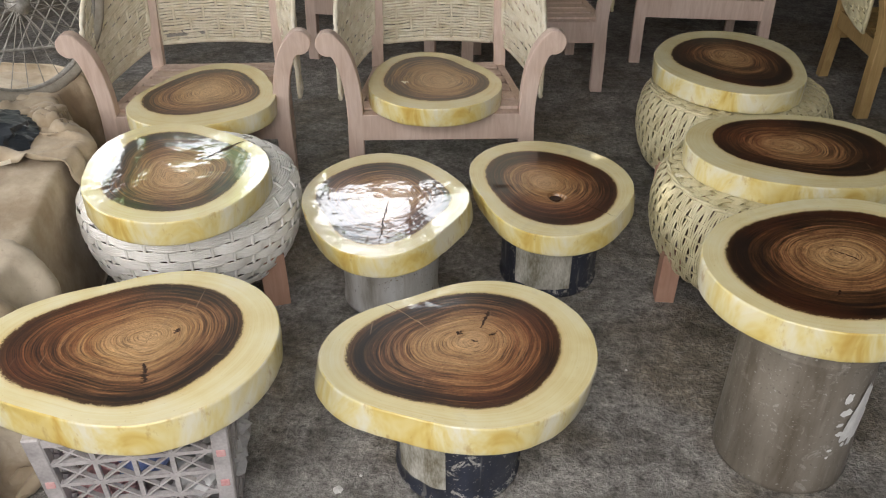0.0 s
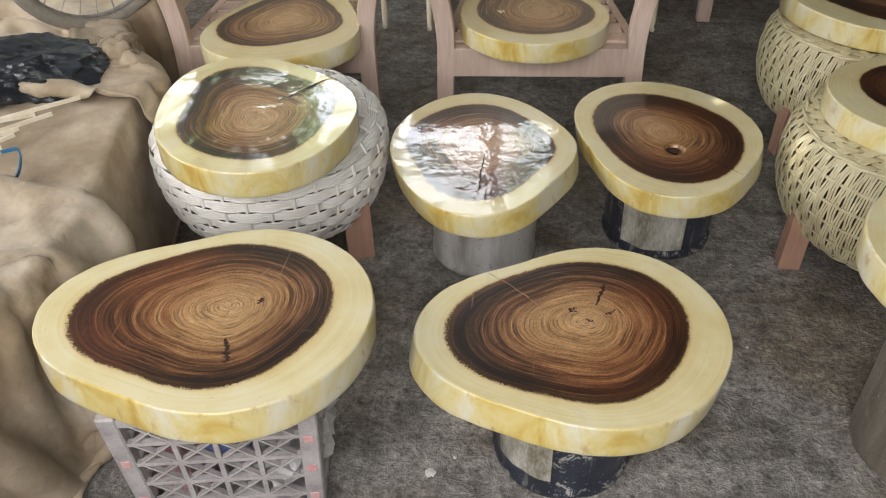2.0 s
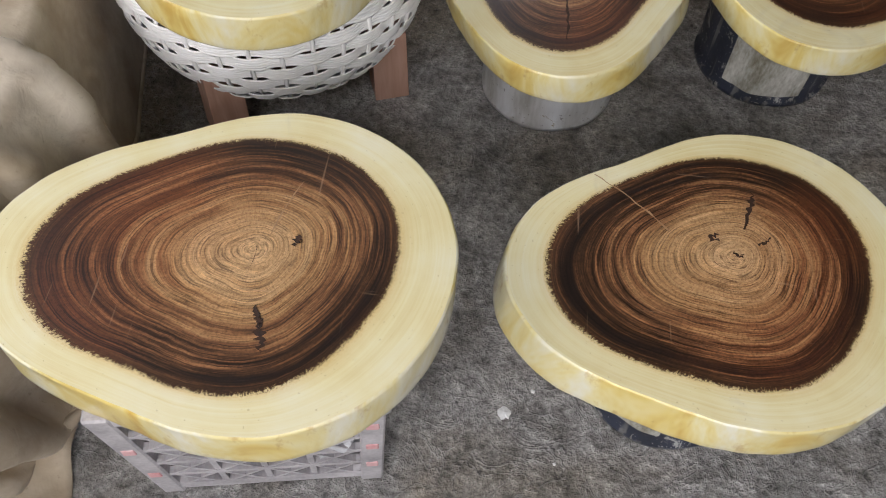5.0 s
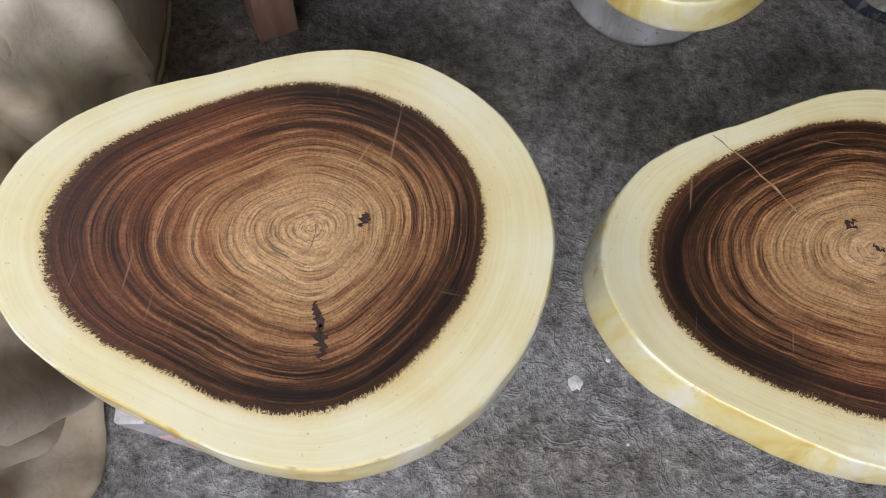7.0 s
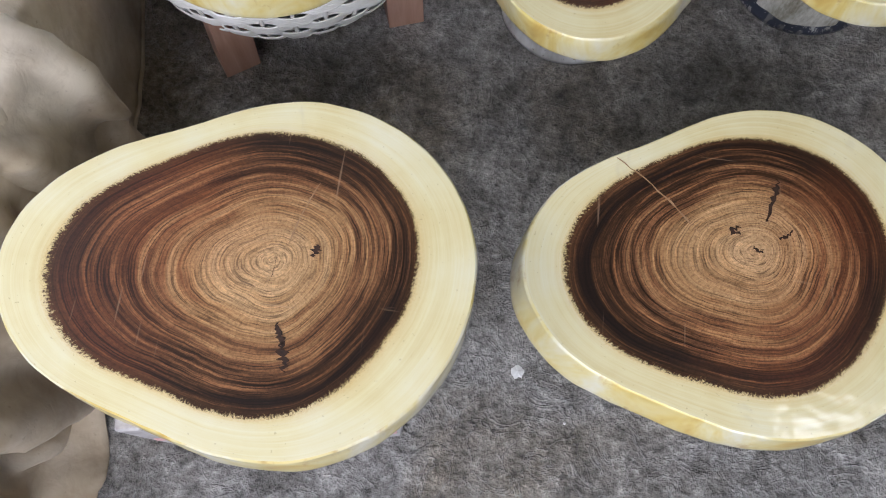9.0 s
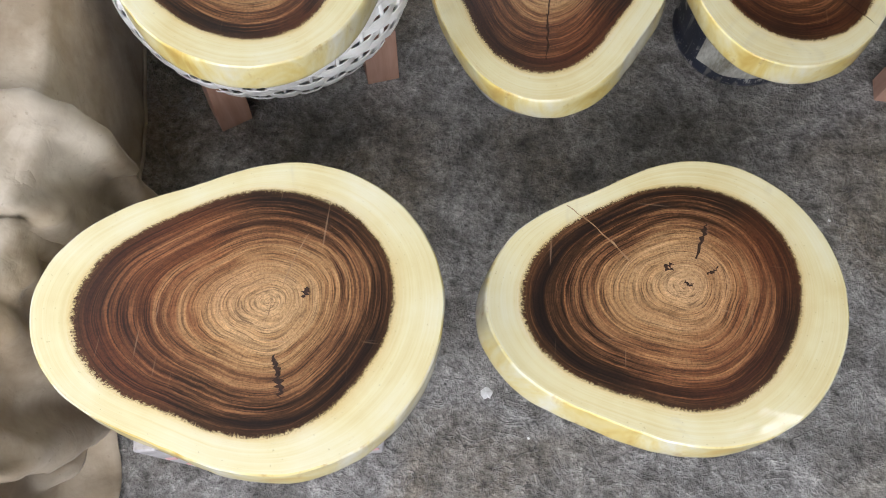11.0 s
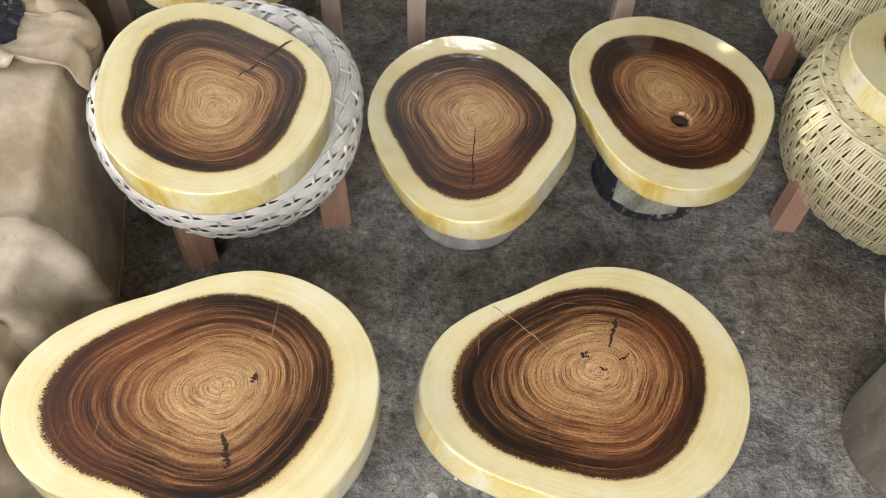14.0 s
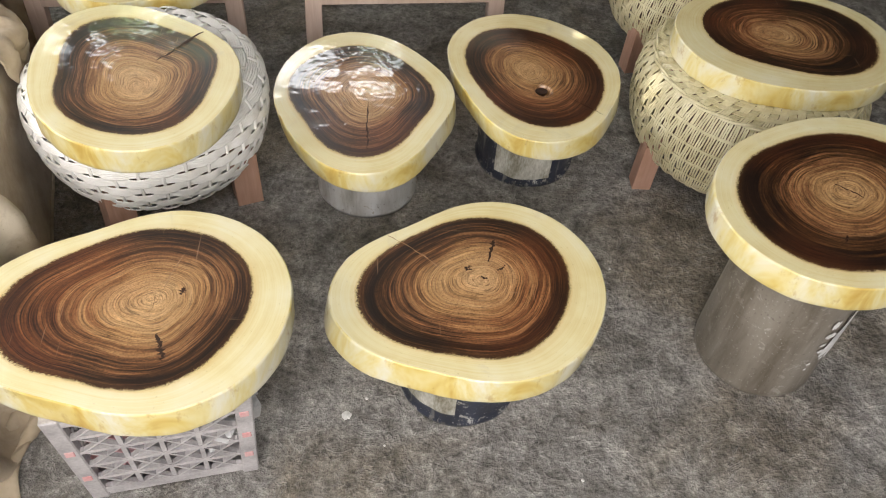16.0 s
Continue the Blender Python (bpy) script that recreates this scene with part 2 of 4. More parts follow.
def bucket_mat(name, base, splash, amount):
    """Used paint-shop ware: splashes, runs, dirt and scuffs over its base colour."""
    m = Nodes(name)
    v = m.coords()
    n = m.noise(24, v, 5, 0.72, 0.6)
    cut = 0.70 - 0.14 * amount
    spots = m.ramp(n, [(cut, (0, 0, 0)), (cut + 0.03, (1, 1, 1))])
    tall = m.coords((1, 1, 0.2))
    dirt = m.ramp(m.noise(7, tall, 5, 0.7), [(0.34, (0.42, 0.38, 0.32)), (0.5, (0.85, 0.83, 0.8)), (0.66, (1.12, 1.12, 1.12))])
    colour = m.mix(spots, base, splash)
    drip = m.ramp(m.noise(46, m.coords((1, 1, 0.07)), 2), [(0.60, (0, 0, 0)), (0.68, (1, 1, 1))])
    colour = m.mix(m.math("MULTIPLY", drip, 0.55 * amount), colour, splash)
    colour = m.mix(1.0, colour, dirt, "MULTIPLY")
    fleck = m.ramp(m.noise(120, v, 2), [(0.66, (0, 0, 0)), (0.7, (1, 1, 1))])
    colour = m.mix(m.math("MULTIPLY", fleck, 0.6), colour, (0.10, 0.085, 0.07))
    pale = m.ramp(m.noise(160, m.coords((1, 1, 1.3)), 1), [(0.70, (0, 0, 0)), (0.73, (1, 1, 1))])
    colour = m.mix(m.math("MULTIPLY", pale, 0.5), colour, (0.55, 0.54, 0.51))
    return m.done(colour, m.math("ADD", m.math("MULTIPLY", n, 0.4), 0.22), m.bump(n, 0.2, 0.002))


TOP, EDGE, FLOOR = slab_top(), slab_edge(), floor_mat()
PINK = planed_wood("pinkish_planed_wood", (0.56, 0.41, 0.33), (0.74, 0.60, 0.52))
LEGWOOD = planed_wood("reddish_planed_wood", (0.40, 0.225, 0.155), (0.55, 0.345, 0.26))
# honey wood with yellow lamplight painted into its tone
LAMPLIT_GOLD = planed_wood("lamplit_honey_wood", (0.36, 0.23, 0.085), (0.53, 0.37, 0.16))
DARKWOOD = planed_wood("dark_wood", (0.10, 0.055, 0.035), (0.2, 0.115, 0.075))
CANVAS = cloth_mat()
WHITECANE = simple("whitewashed_rattan", (0.86, 0.845, 0.80), (0.94, 0.935, 0.91), 26, 0.5, 0.15)
CANE = simple("natural_rattan", (0.54, 0.47, 0.26), (0.78, 0.725, 0.50), 18, 0.42, 0.2)
CANE.node_tree.nodes["Principled BSDF"].inputs["Coat Weight"].default_value = 0.3
PALECANE = simple("pale_rattan", (0.66, 0.59, 0.43), (0.86, 0.82, 0.70), 22, 0.48, 0.2)
CRACK = simple("dark_crack", (0.018, 0.008, 0.004), (0.06, 0.026, 0.012), 140, 0.8, 0.3)
SCRATCH = simple("pale_scratch", (0.27, 0.15, 0.07), (0.38, 0.24, 0.13), 80, 0.5, 0.1)
CRATE = simple("grey_dirty_plastic", (0.28, 0.262, 0.265), (0.56, 0.535, 0.535), 14, 0.55, 0.2)
REDTAPE = simple("faded_red_paint", (0.62, 0.27, 0.27), (0.66, 0.45, 0.44), 40, 0.6, 0.1)
NAVY = bucket_mat("navy_bucket", (0.035, 0.042, 0.066), (0.40, 0.40, 0.38), 0.85)
GREYPAIL = bucket_mat("grey_white_pail", (0.66, 0.67, 0.68), (0.33, 0.28, 0.19), 0.5)
DRUM = bucket_mat("grey_drum", (0.25, 0.225, 0.19), (0.36, 0.335, 0.30), 0.8)
LABEL = simple("weathered_paper", (0.16, 0.14, 0.085), (0.64, 0.63, 0.57), 26, 0.8, 0.3, (1, 1, 0.35), fine=220)
PAINT = simple("white_paint", (0.70, 0.70, 0.68), (0.86, 0.86, 0.84), 60, 0.6, 0.3)
RUBBER = simple("dusty_rubber", (0.28, 0.26, 0.215), (0.43, 0.40, 0.34), 30, 0.85, 0.3)
STEEL = simple("dull_steel", (0.22, 0.21, 0.19), (0.40, 0.385, 0.35), 40, 0.6, 0.1, metallic=0.3)
BAG = simple("black_plastic_film", (0.012, 0.015, 0.02), (0.035, 0.042, 0.05), 12, 0.36, 0.4)
TWINE = simple("blue_plastic_twine", (0.015, 0.10, 0.24), (0.04, 0.19, 0.36), 40, 0.45, 0.3)
WALL = simple("dark_plank_wall", (0.035, 0.026, 0.02), (0.085, 0.065, 0.05), 6, 0.85, 0.4, (1, 1, 0.2))
ROOF = simple("corrugated_roof", (0.025, 0.022, 0.02), (0.06, 0.054, 0.05), 5, 0.8, 0.3)
SCRAP = [simple("pink_film_scrap", (0.55, 0.26, 0.28), (0.72, 0.48, 0.5), 14, 0.5, 0.3),
         simple("blue_film_scrap", (0.06, 0.10, 0.3), (0.2, 0.26, 0.5), 14, 0.5, 0.3),
         simple("grey_film_scrap", (0.35, 0.35, 0.36), (0.6, 0.6, 0.6), 14, 0.5, 0.3)]


def view_outside():
    """Bright foliage and sky beyond the high window."""
    m = Nodes("garden_light")
    v = m.coords()
    leaf = m.noise(1.1, v, 5, 0.62, 0.8)
    split = m.node("SeparateXYZ")
    m.link(v, split.inputs[0])
    open_sky = m.math("MINIMUM", m.math("MAXIMUM", m.math("MULTIPLY", m.math("ADD", split.outputs[0], 2.1), 0.10), -0.04), 0.12)
    leaf = m.math("ADD", leaf, open_sky)
    green = m.ramp(leaf, [(0.44, (0.010, 0.015, 0.007)), (0.50, (0.06, 0.09, 0.02)), (0.54, (0.30, 0.37, 0.17)), (0.565, (0.80, 0.87, 0.98)), (0.64, (1.0, 0.99, 0.98))])
    e = m.node("Emission")
    m.link(green, e.inputs[0])
    e.inputs[1].default_value = 13.0
    m.link(e.outputs[0], m.tree.nodes["Material Output"].inputs["Surface"])
    return m.mat


OUTSIDE = view_outside()


# ---- mesh helpers ----
def link_mesh(name, bm, material, smooth=False):
    data = bpy.data.meshes.new(name)
    bm.to_mesh(data)
    bm.free()
    for mat in material if isinstance(material, (list, tuple)) else (material,):
        data.materials.append(mat)
    if smooth:
        data.polygons.foreach_set("use_smooth", [True] * len(data.polygons))
    return new(name, data)


def part(name, bm, material, parent, label="", smooth=False):
    ob = link_mesh(name, bm, material, smooth)
    ob.parent = parent
    return tagged(ob, label)


def thing(name, m, label, category, group="", kind=""):
    ob = new(name)
    ob.empty_display_size = 0.05
    ob.matrix_basis = m
    return tagged(ob, label, category, group, kind)


def box(bm, x0, x1, y0, y1, z0, z1, bevel=0.0, m=None):
    made = bmesh.ops.create_cube(bm, size=1, matrix=Matrix.Translation(((x0 + x1) / 2, (y0 + y1) / 2, (z0 + z1) / 2)) @ Matrix.Diagonal((x1 - x0, y1 - y0, z1 - z0, 1)))
    verts = made["verts"]
    if m is not None:
        bmesh.ops.transform(bm, matrix=m, verts=verts)
    if bevel:
        edges = {e for v in verts for e in v.link_edges}
        bmesh.ops.bevel(bm, geom=list(edges), offset=bevel, segments=2, affect="EDGES", profile=0.5)


def sweep(bm, points, wide, thick=None, sides=6, closed=False, side_way=None, taper=None):
    """A rod or ribbon along points. side_way(i): the way of its width; sides 4 gives a flat strip."""
    thick = wide if thick is None else thick
    n, loops = len(points), []
    for i, p in enumerate(points):
        a = points[(i - 1) % n] if closed or i else p
        b = points[(i + 1) % n] if closed or i < n - 1 else p
        t = (b - a).normalized()
        s = side_way(i) if side_way else (Vector((0, 0, 1)) if abs(t.z) < 0.9 else Vector((1, 0, 0)))
        s = (s - t * s.dot(t)).normalized()
        k = t.cross(s)
        f = taper(i / max(1, n - 1)) if taper else 1.0
        loops.append([bm.verts.new(p + s * (wide * f * math.cos(q)) + k * (thick * f * math.sin(q)))
                      for q in (math.tau * (j + 0.5) / sides for j in range(sides))])
    for i in range(n if closed else n - 1):
        a, b = loops[i], loops[(i + 1) % n]
        for j in range(sides):
            bm.faces.new((a[j], a[(j + 1) % sides], b[(j + 1) % sides], b[j]))
    if not closed:
        bm.faces.new(loops[0][::-1]), bm.faces.new(loops[-1])


def lathe(bm, profile, seg=64, wobble=None):
    """Turns (radius, z) pairs round the z axis."""
    rings = []
    for r, z in profile:
        rings.append([bm.verts.new(((r + (wobble(a, z) if wobble else 0)) * math.cos(a), (r + (wobble(a, z) if wobble else 0)) * math.sin(a), z))
                      for a in (math.tau * j / seg for j in range(seg))])
    for a, b in zip(rings, rings[1:]):
        for j in range(seg):
            bm.faces.new((a[j], a[(j + 1) % seg], b[(j + 1) % seg], b[j]))
    return rings


def spline(points, count):
    """Smooth points through the given ones (Catmull-Rom)."""
    pts = [Vector(p) for p in points]
    pts = [2 * pts[0] - pts[1]] + pts + [2 * pts[-1] - pts[-2]]
    out, n = [], len(pts) - 3
    for i in range(count):
        u = i / (count - 1) * n
        k = min(int(u), n - 1)
        u -= k
        a, b, c, d = pts[k:k + 4]
        out.append(0.5 * (2 * b + (c - a) * u + (2 * a - 5 * b + 4 * c - d) * u * u + (3 * b - a - 3 * c + d) * u ** 3))
    return out


# ---- the room ----
def room():
    bm = bmesh.new()
    n = 24
    for i in range(n + 1):
        for j in range(n + 1):
            bm.verts.new((-9 + 18 * i / n, -9 + 18 * j / n, 0))
    bm.verts.ensure_lookup_table()
    for i in range(n):
        for j in range(n):
            a = i * (n + 1) + j
            bm.faces.new((bm.verts[a], bm.verts[a + n + 1], bm.verts[a + n + 2], bm.verts[a + 1]))
    tagged(link_mesh("floor", bm, FLOOR), "rough grey concrete workshop floor, stained and pitted", "floor", kind="structure")

    def wall(name, *boxes):
        b = bmesh.new()
        for q in boxes:
            box(b, *q)
        tagged(link_mesh(name, b, WALL), "dark weathered plank wall of the workshop", "wall", kind="structure")

    y = 5.1
    wall("wall_north", (-3.4, 4.0, y, y + 0.12, 0, 1.78), (-3.4, 4.0, y, y + 0.12, 2.93, 3.2), (0.04, 4.0, y, y + 0.12, 1.78, 2.93),
         (-0.36, -0.27, y, y + 0.12, 1.78, 2.93), (-1.20, -1.02, y, y + 0.12, 1.78, 2.93), (-2.16, -2.02, y, y + 0.12, 1.78, 2.93),
         (-0.27, 0.04, y + 0.03, y + 0.09, 2.34, 2.42), (-1.02, -0.36, y + 0.03, y + 0.09, 2.34, 2.42))
    wall("wall_west", (-3.4, -3.28, -0.2, 0.8, 0, 3.2), (-3.4, -3.28, 3.0, 5.1, 0, 3.2), (-3.4, -3.28, 0.8, 3.0, 0, 1.2), (-3.4, -3.28, 0.8, 3.0, 2.5, 3.2))
    wall("wall_east", (3.88, 4.0, 1.4, 5.1, 0, 3.2), (3.88, 4.0, -1.0, 1.4, 0, 0.6), (3.88, 4.0, -1.0, 1.4, 2.4, 3.2))
    # roof sheet with two small holes, through which the sun makes its spots
    roof_z, holes = 3.2, []
    for spot, s in (((0.476, 2.366, 0.308), 0.014), ((0.630, 2.118, 0.312), 0.026)):
        h = Vector(spot) + SUN_WAY * ((roof_z - spot[2]) / SUN_WAY.z)
        holes.append((h.x, h.y, s))
    xs = sorted([-3.6, 1.3, 1.7, 4.2] + [h[0] + q for h in holes for q in (-h[2], h[2])])
    ys = sorted([0.25, 1.58, 1.86, 5.8] + [h[1] + q for h in holes for q in (-h[2], h[2])])
    bm = bmesh.new()
    for x0, x1 in zip(xs, xs[1:]):
        for y0, y1 in zip(ys, ys[1:]):
            cx, cy = (x0 + x1) / 2, (y0 + y1) / 2
            if 1.3 < cx < 1.7 and 1.58 < cy < 1.86:
                continue
            if not any(abs(cx - h[0]) < h[2] and abs(cy - h[1]) < h[2] for h in holes):
                bm.faces.new([bm.verts.new((x, y, roof_z)) for x, y in ((x0, y0), (x1, y0), (x1, y1), (x0, y1))])
    bmesh.ops.remove_doubles(bm, verts=bm.verts, dist=1e-5)
    tagged(link_mesh("ceiling", bm, ROOF), "dark metal sheet roof with two pinholes", "ceiling", kind="structure")
    bm = bmesh.new()
    bm.faces.new([bm.verts.new(p) for p in ((-7, 8, -1), (5, 8, -1), (5, 8, 6), (-7, 8, 6))])
    tagged(link_mesh("backdrop", bm, OUTSIDE), "bright garden foliage and sky beyond the window", "backdrop", kind="structure")


room()


# ---- wooden slabs ----
def wave(c, a):
    """A smooth closed outline: mean radius and a few harmonics."""
    r = c[0]
    for k in range(1, (len(c) + 1) // 2):
        r += c[2 * k - 1] * math.cos(k * a) + c[2 * k] * math.sin(k * a)
    return r


def slab(x, y, top, thick, outer, heart, core, label, tilt=(0, 0), flare=(0.0, 0.0), hole=None, group="", heart_tone=0.05):
    """A cross-cut slab: outer and heart outlines by harmonics about (x, y); core is the pith's offset; the last value
    shifts the heartwood's tone, higher is darker.
    """
    ob = thing("wood_slab", pose(x, y, top - thick, tilt[0], tilt[1], 0), label, "wood slab", group)
    na, nh, ns = 168, 44, 14
    seed = x * 7.1 + y * 3.3
    cx, cy = core
    rough = [0.0011 * noise.noise(Vector((9 * math.cos(a), 9 * math.sin(a), seed))) + 0.0018 * noise.noise(Vector((2.5 * math.cos(a), 2.5 * math.sin(a), seed + 5)))
             for a in (math.tau * i / na for i in range(na))]
    rim_pts, heart_pts = [], []
    for i in range(na):
        a = math.tau * i / na
        ro = wave(outer, a) + rough[i]
        rh = min(wave(heart, a) + 0.8 * rough[i - 40], ro - 0.018)
        rim_pts.append((ro * math.cos(a), ro * math.sin(a)))
        heart_pts.append((rh * math.cos(a), rh * math.sin(a)))
    bm = bmesh.new()
    ring = bm.verts.layers.float.new("ring")
    around = bm.verts.layers.float_vector.new("around")
    tone_layer = bm.verts.layers.float.new("heart_tone")

    def height(px, py):
        z = thick + 0.0006 * noise.noise(Vector((px * 12, py * 12, seed)))
        if hole:
            d = math.hypot((px - hole[0]) / hole[2], (py - hole[1]) / hole[3])
            if d < 1.25:
                z -= 0.022 * min(1.0, max(0.0, (1.25 - d) / 0.45))
        return z

    rows = []
    centre = bm.verts.new((cx, cy, height(cx, cy)))
    centre[tone_layer] = heart_tone
    for k in range(1, nh + ns + 1):
        row = []
        for i in range(na):
            if k <= nh:
                f = k / nh
                px, py = cx + (heart_pts[i][0] - cx) * f, cy + (heart_pts[i][1] - cy) * f
            else:
                f = (k - nh) / ns
                px = heart_pts[i][0] + (rim_pts[i][0] - heart_pts[i][0]) * f
                py = heart_pts[i][1] + (rim_pts[i][1] - heart_pts[i][1]) * f
                # the lacquered arris is a little rounded
                px, py = px * (1 - 0.010 * (f > 0.99)), py * (1 - 0.010 * (f > 0.99))
            v = bm.verts.new((px, py, height(px, py)))
            v[ring] = k / nh if k <= nh else 1 + 0.5 * (k - nh) / ns
            v[tone_layer] = heart_tone
            q = math.atan2(py - cy, px - cx)
            v[around] = (math.cos(q), math.sin(q), seed + 0.6 * v[ring])
            row.append(v)
        rows.append(row)
    for i in range(na):
        bm.faces.new((centre, rows[0][i], rows[0][(i + 1) % na]))
        for a, b in zip(rows, rows[1:]):
            bm.faces.new((a[i], b[i], b[(i + 1) % na], a[(i + 1) % na]))
    part("top", bm, TOP, ob, "lacquered top with dark ringed heartwood and pale sapwood", True)
    bm = bmesh.new()
    loops = []
    for f, grow in ((1.0, -0.010), (0.985, -0.004), (0.96, -0.0005), (0.92, 0.0), (0.7, 0.002), (0.45, 0.001), (0.2, -0.001), (0.06, -0.002), (0.02, -0.006), (0.0, -0.014)):
        loop = []
        for i in range(na):
            px, py = rim_pts[i]
            s = 1 + grow + (0.007 * noise.noise(Vector((px * 16, py * 16, f * 1.6 + seed))) if f < 0.95 else 0)
            low = 1 - f
            loop.append(bm.verts.new((px * s + flare[0] * low, py * s + flare[1] * low, (height(px * 0.99, py * 0.99) if f == 1.0 else thick * f))))
        loops.append(loop)
    for a, b in zip(loops, loops[1:]):
        for i in range(na):
            bm.faces.new((a[i], b[i], b[(i + 1) % na], a[(i + 1) % na]))
    bm.faces.new(loops[-1][::-1])
    part("edge", bm, EDGE, ob, "yellow stained live edge", True)
    return ob


def crack(ob, thick, points, width, material=CRACK, name="crack"):
    """A thin jagged split that lies in the slab's face."""
    bm = bmesh.new()
    pts = spline([(x, y, thick + 0.0010) for x, y in points], 14)
    left, right = [], []
    for i, p in enumerate(pts):
        a, b = pts[max(0, i - 1)], pts[min(len(pts) - 1, i + 1)]
        t = (b - a).normalized()
        s = Vector((-t.y, t.x, 0))
        w = 0.62 * width * (0.25 + 0.75 * math.sin(math.pi * (i + 0.5) / len(pts))) * (0.3 + 1.3 * random.random())
        j = s * (random.random() - 0.5) * width * 1.1
        left.append(bm.verts.new(p + s * w + j)), right.append(bm.verts.new(p - s * w + j))
    for i in range(len(pts) - 1):
        bm.faces.new((right[i], right[i + 1], left[i + 1], left[i]))
    part(name, bm, material, ob)


A = slab(-0.56, 1.324, 0.405, 0.070, (0.2621, 0.0146, -0.0043, 0.0336, 0.009, -0.0143, -0.0035, 0.0038, 0.002),
         (0.2062, 0.0034, -0.0023, 0.0225, 0.0096, -0.0104, -0.0024, 0.0031, 0.0052), (0.044, 0.010),
         "large egg-shaped lacquered wood slab resting on a plastic crate", flare=(0.000, -0.004))
crack(A, 0.07, [(0.062, -0.070), (0.068, -0.086), (0.073, -0.100)], 0.0055)
crack(A, 0.07, [(0.070, -0.094), (0.078, -0.112), (0.080, -0.130)], 0.0085)
crack(A, 0.07, [(0.058, 0.030), (0.066, 0.070), (0.084, 0.122)], 0.0014, SCRATCH, "scratch")
crack(A, 0.07, [(0.094, 0.037), (0.0925, 0.019)], 0.0062)
crack(A, 0.07, [(0.044, 0.016), (0.046, 0.0), (0.042, -0.025)], 0.0006)
B = slab(0.09, 1.442, 0.319, 0.064, (0.2597, 0.0185, -0.0091, 0.0278, 0.0131, -0.0136, -0.0055, 0.0027, 0.0013),
         (0.2057, 0.0044, -0.0035, 0.0184, 0.0124, -0.0093, -0.0031, 0.0005, 0.0037), (0.034, 0.015),
         "oval lacquered wood slab resting on a low navy bucket", flare=(-0.011, -0.008))
crack(B, 0.064, [(0.066, 0.128), (0.060, 0.10), (0.050, 0.06)], 0.0056)
crack(B, 0.064, [(0.086, 0.050), (0.074, 0.040), (0.066, 0.036)], 0.004)
crack(B, 0.064, [(0.012, 0.036), (0.000, 0.040), (0.012, 0.048)], 0.005)
crack(B, 0.064, [(-0.165, 0.135), (-0.10, 0.085), (-0.045, 0.032)], 0.0024, SCRATCH, "scratch")
crack(B, 0.064, [(0.030, 0.020), (0.038, 0.013), (0.044, 0.018)], 0.0035)
C = slab(-0.134, 2.059, 0.315, 0.067, (0.2495, -0.0045, 0.0056, -0.0266, -0.0053, 0.0061, 0.0065, 0.0085, 0.0026),
         (0.1975, -0.0092, 0.0039, -0.0192, -0.0061, 0.0046, 0.0085, 0.0082, -0.0002), (0.013, 0.020),
         "glossy rounded wood slab with a long crack, on a grey pail", flare=(0.010, 0.004))
crack(C, 0.067, [(0.013, -0.01), (0.010, -0.07), (0.008, -0.12)], 0.0022)
crack(C, 0.067, [(0.008, -0.10), (0.010, -0.15), (0.012, -0.20)], 0.0042)
D = slab(0.326, 2.186, 0.308, 0.064, (0.2529, -0.0002, 0.0076, -0.0259, -0.0096, 0.0066, 0.0106, 0.0028, 0.0001),
         (0.1983, -0.0007, -0.0036, -0.0155, -0.0172, 0.0043, 0.007, 0.001, 0.0017), (-0.014, 0.011),
         "rounded wood slab with a knot hole, on a navy bucket", heart_tone=0.14, flare=(0.010, 0.003), hole=(0.013, -0.074, 0.019, 0.020))
# dark plug: the shade down in the hole, put in as colour
bm = bmesh.new()
bmesh.ops.create_cone(bm, cap_ends=True, segments=24, radius1=0.010, radius2=0.0145, depth=0.012, matrix=Matrix.Translation((0.010, -0.071, 0.052)) @ Matrix.Diagonal((1.15, 0.9, 1, 1)))
part("hole_shade", bm, CRACK, D, "dark plug painted as the shade inside the knot hole")
crack(D, 0.064, [(0.06, -0.09), (0.12, -0.14), (0.16, -0.175)], 0.0016)
S = slab(-0.666, 1.978, 0.44, 0.066, (0.2568, -0.0073, -0.0011, -0.0121, -0.0237, 0.0082, 0.006, -0.0029, 0.0054),
         (0.2032, -0.0025, -0.002, -0.0155, -0.0169, 0.0083, 0.0068, -0.0066, 0.0082), (0.018, -0.054),
         "very glossy wood slab with a side crack, on a whitewashed rattan stool")
crack(S, 0.066, [(0.045, 0.045), (0.09, 0.105), (0.135, 0.165)], 0.0055)
E_SLAB = slab(0.866, 1.532, 0.515, 0.068, (0.2657, 0.0065, -0.0122, 0.0222, 0.0211), (0.213, -0.0049, -0.0179, 0.0163, 0.019), (0.0, 0.0),
              "dark-hearted wood slab resting on a tall grey drum", heart_tone=0.19)
crack(E_SLAB, 0.068, [(-0.045, -0.125), (-0.055, -0.145)], 0.004)
crack(E_SLAB, 0.068, [(-0.02, 0.02), (0.01, 0.0), (0.03, -0.02)], 0.003)
F_SLAB = slab(0.976, 2.214, 0.432, 0.066, (0.2628, 0.0168, -0.0165, 0.0375, -0.0053), (0.202, 0.0301, 0.0046, 0.0322, -0.0113), (-0.030, 0.0),
              "long egg-shaped wood slab on a natural rattan stool", heart_tone=0.19)
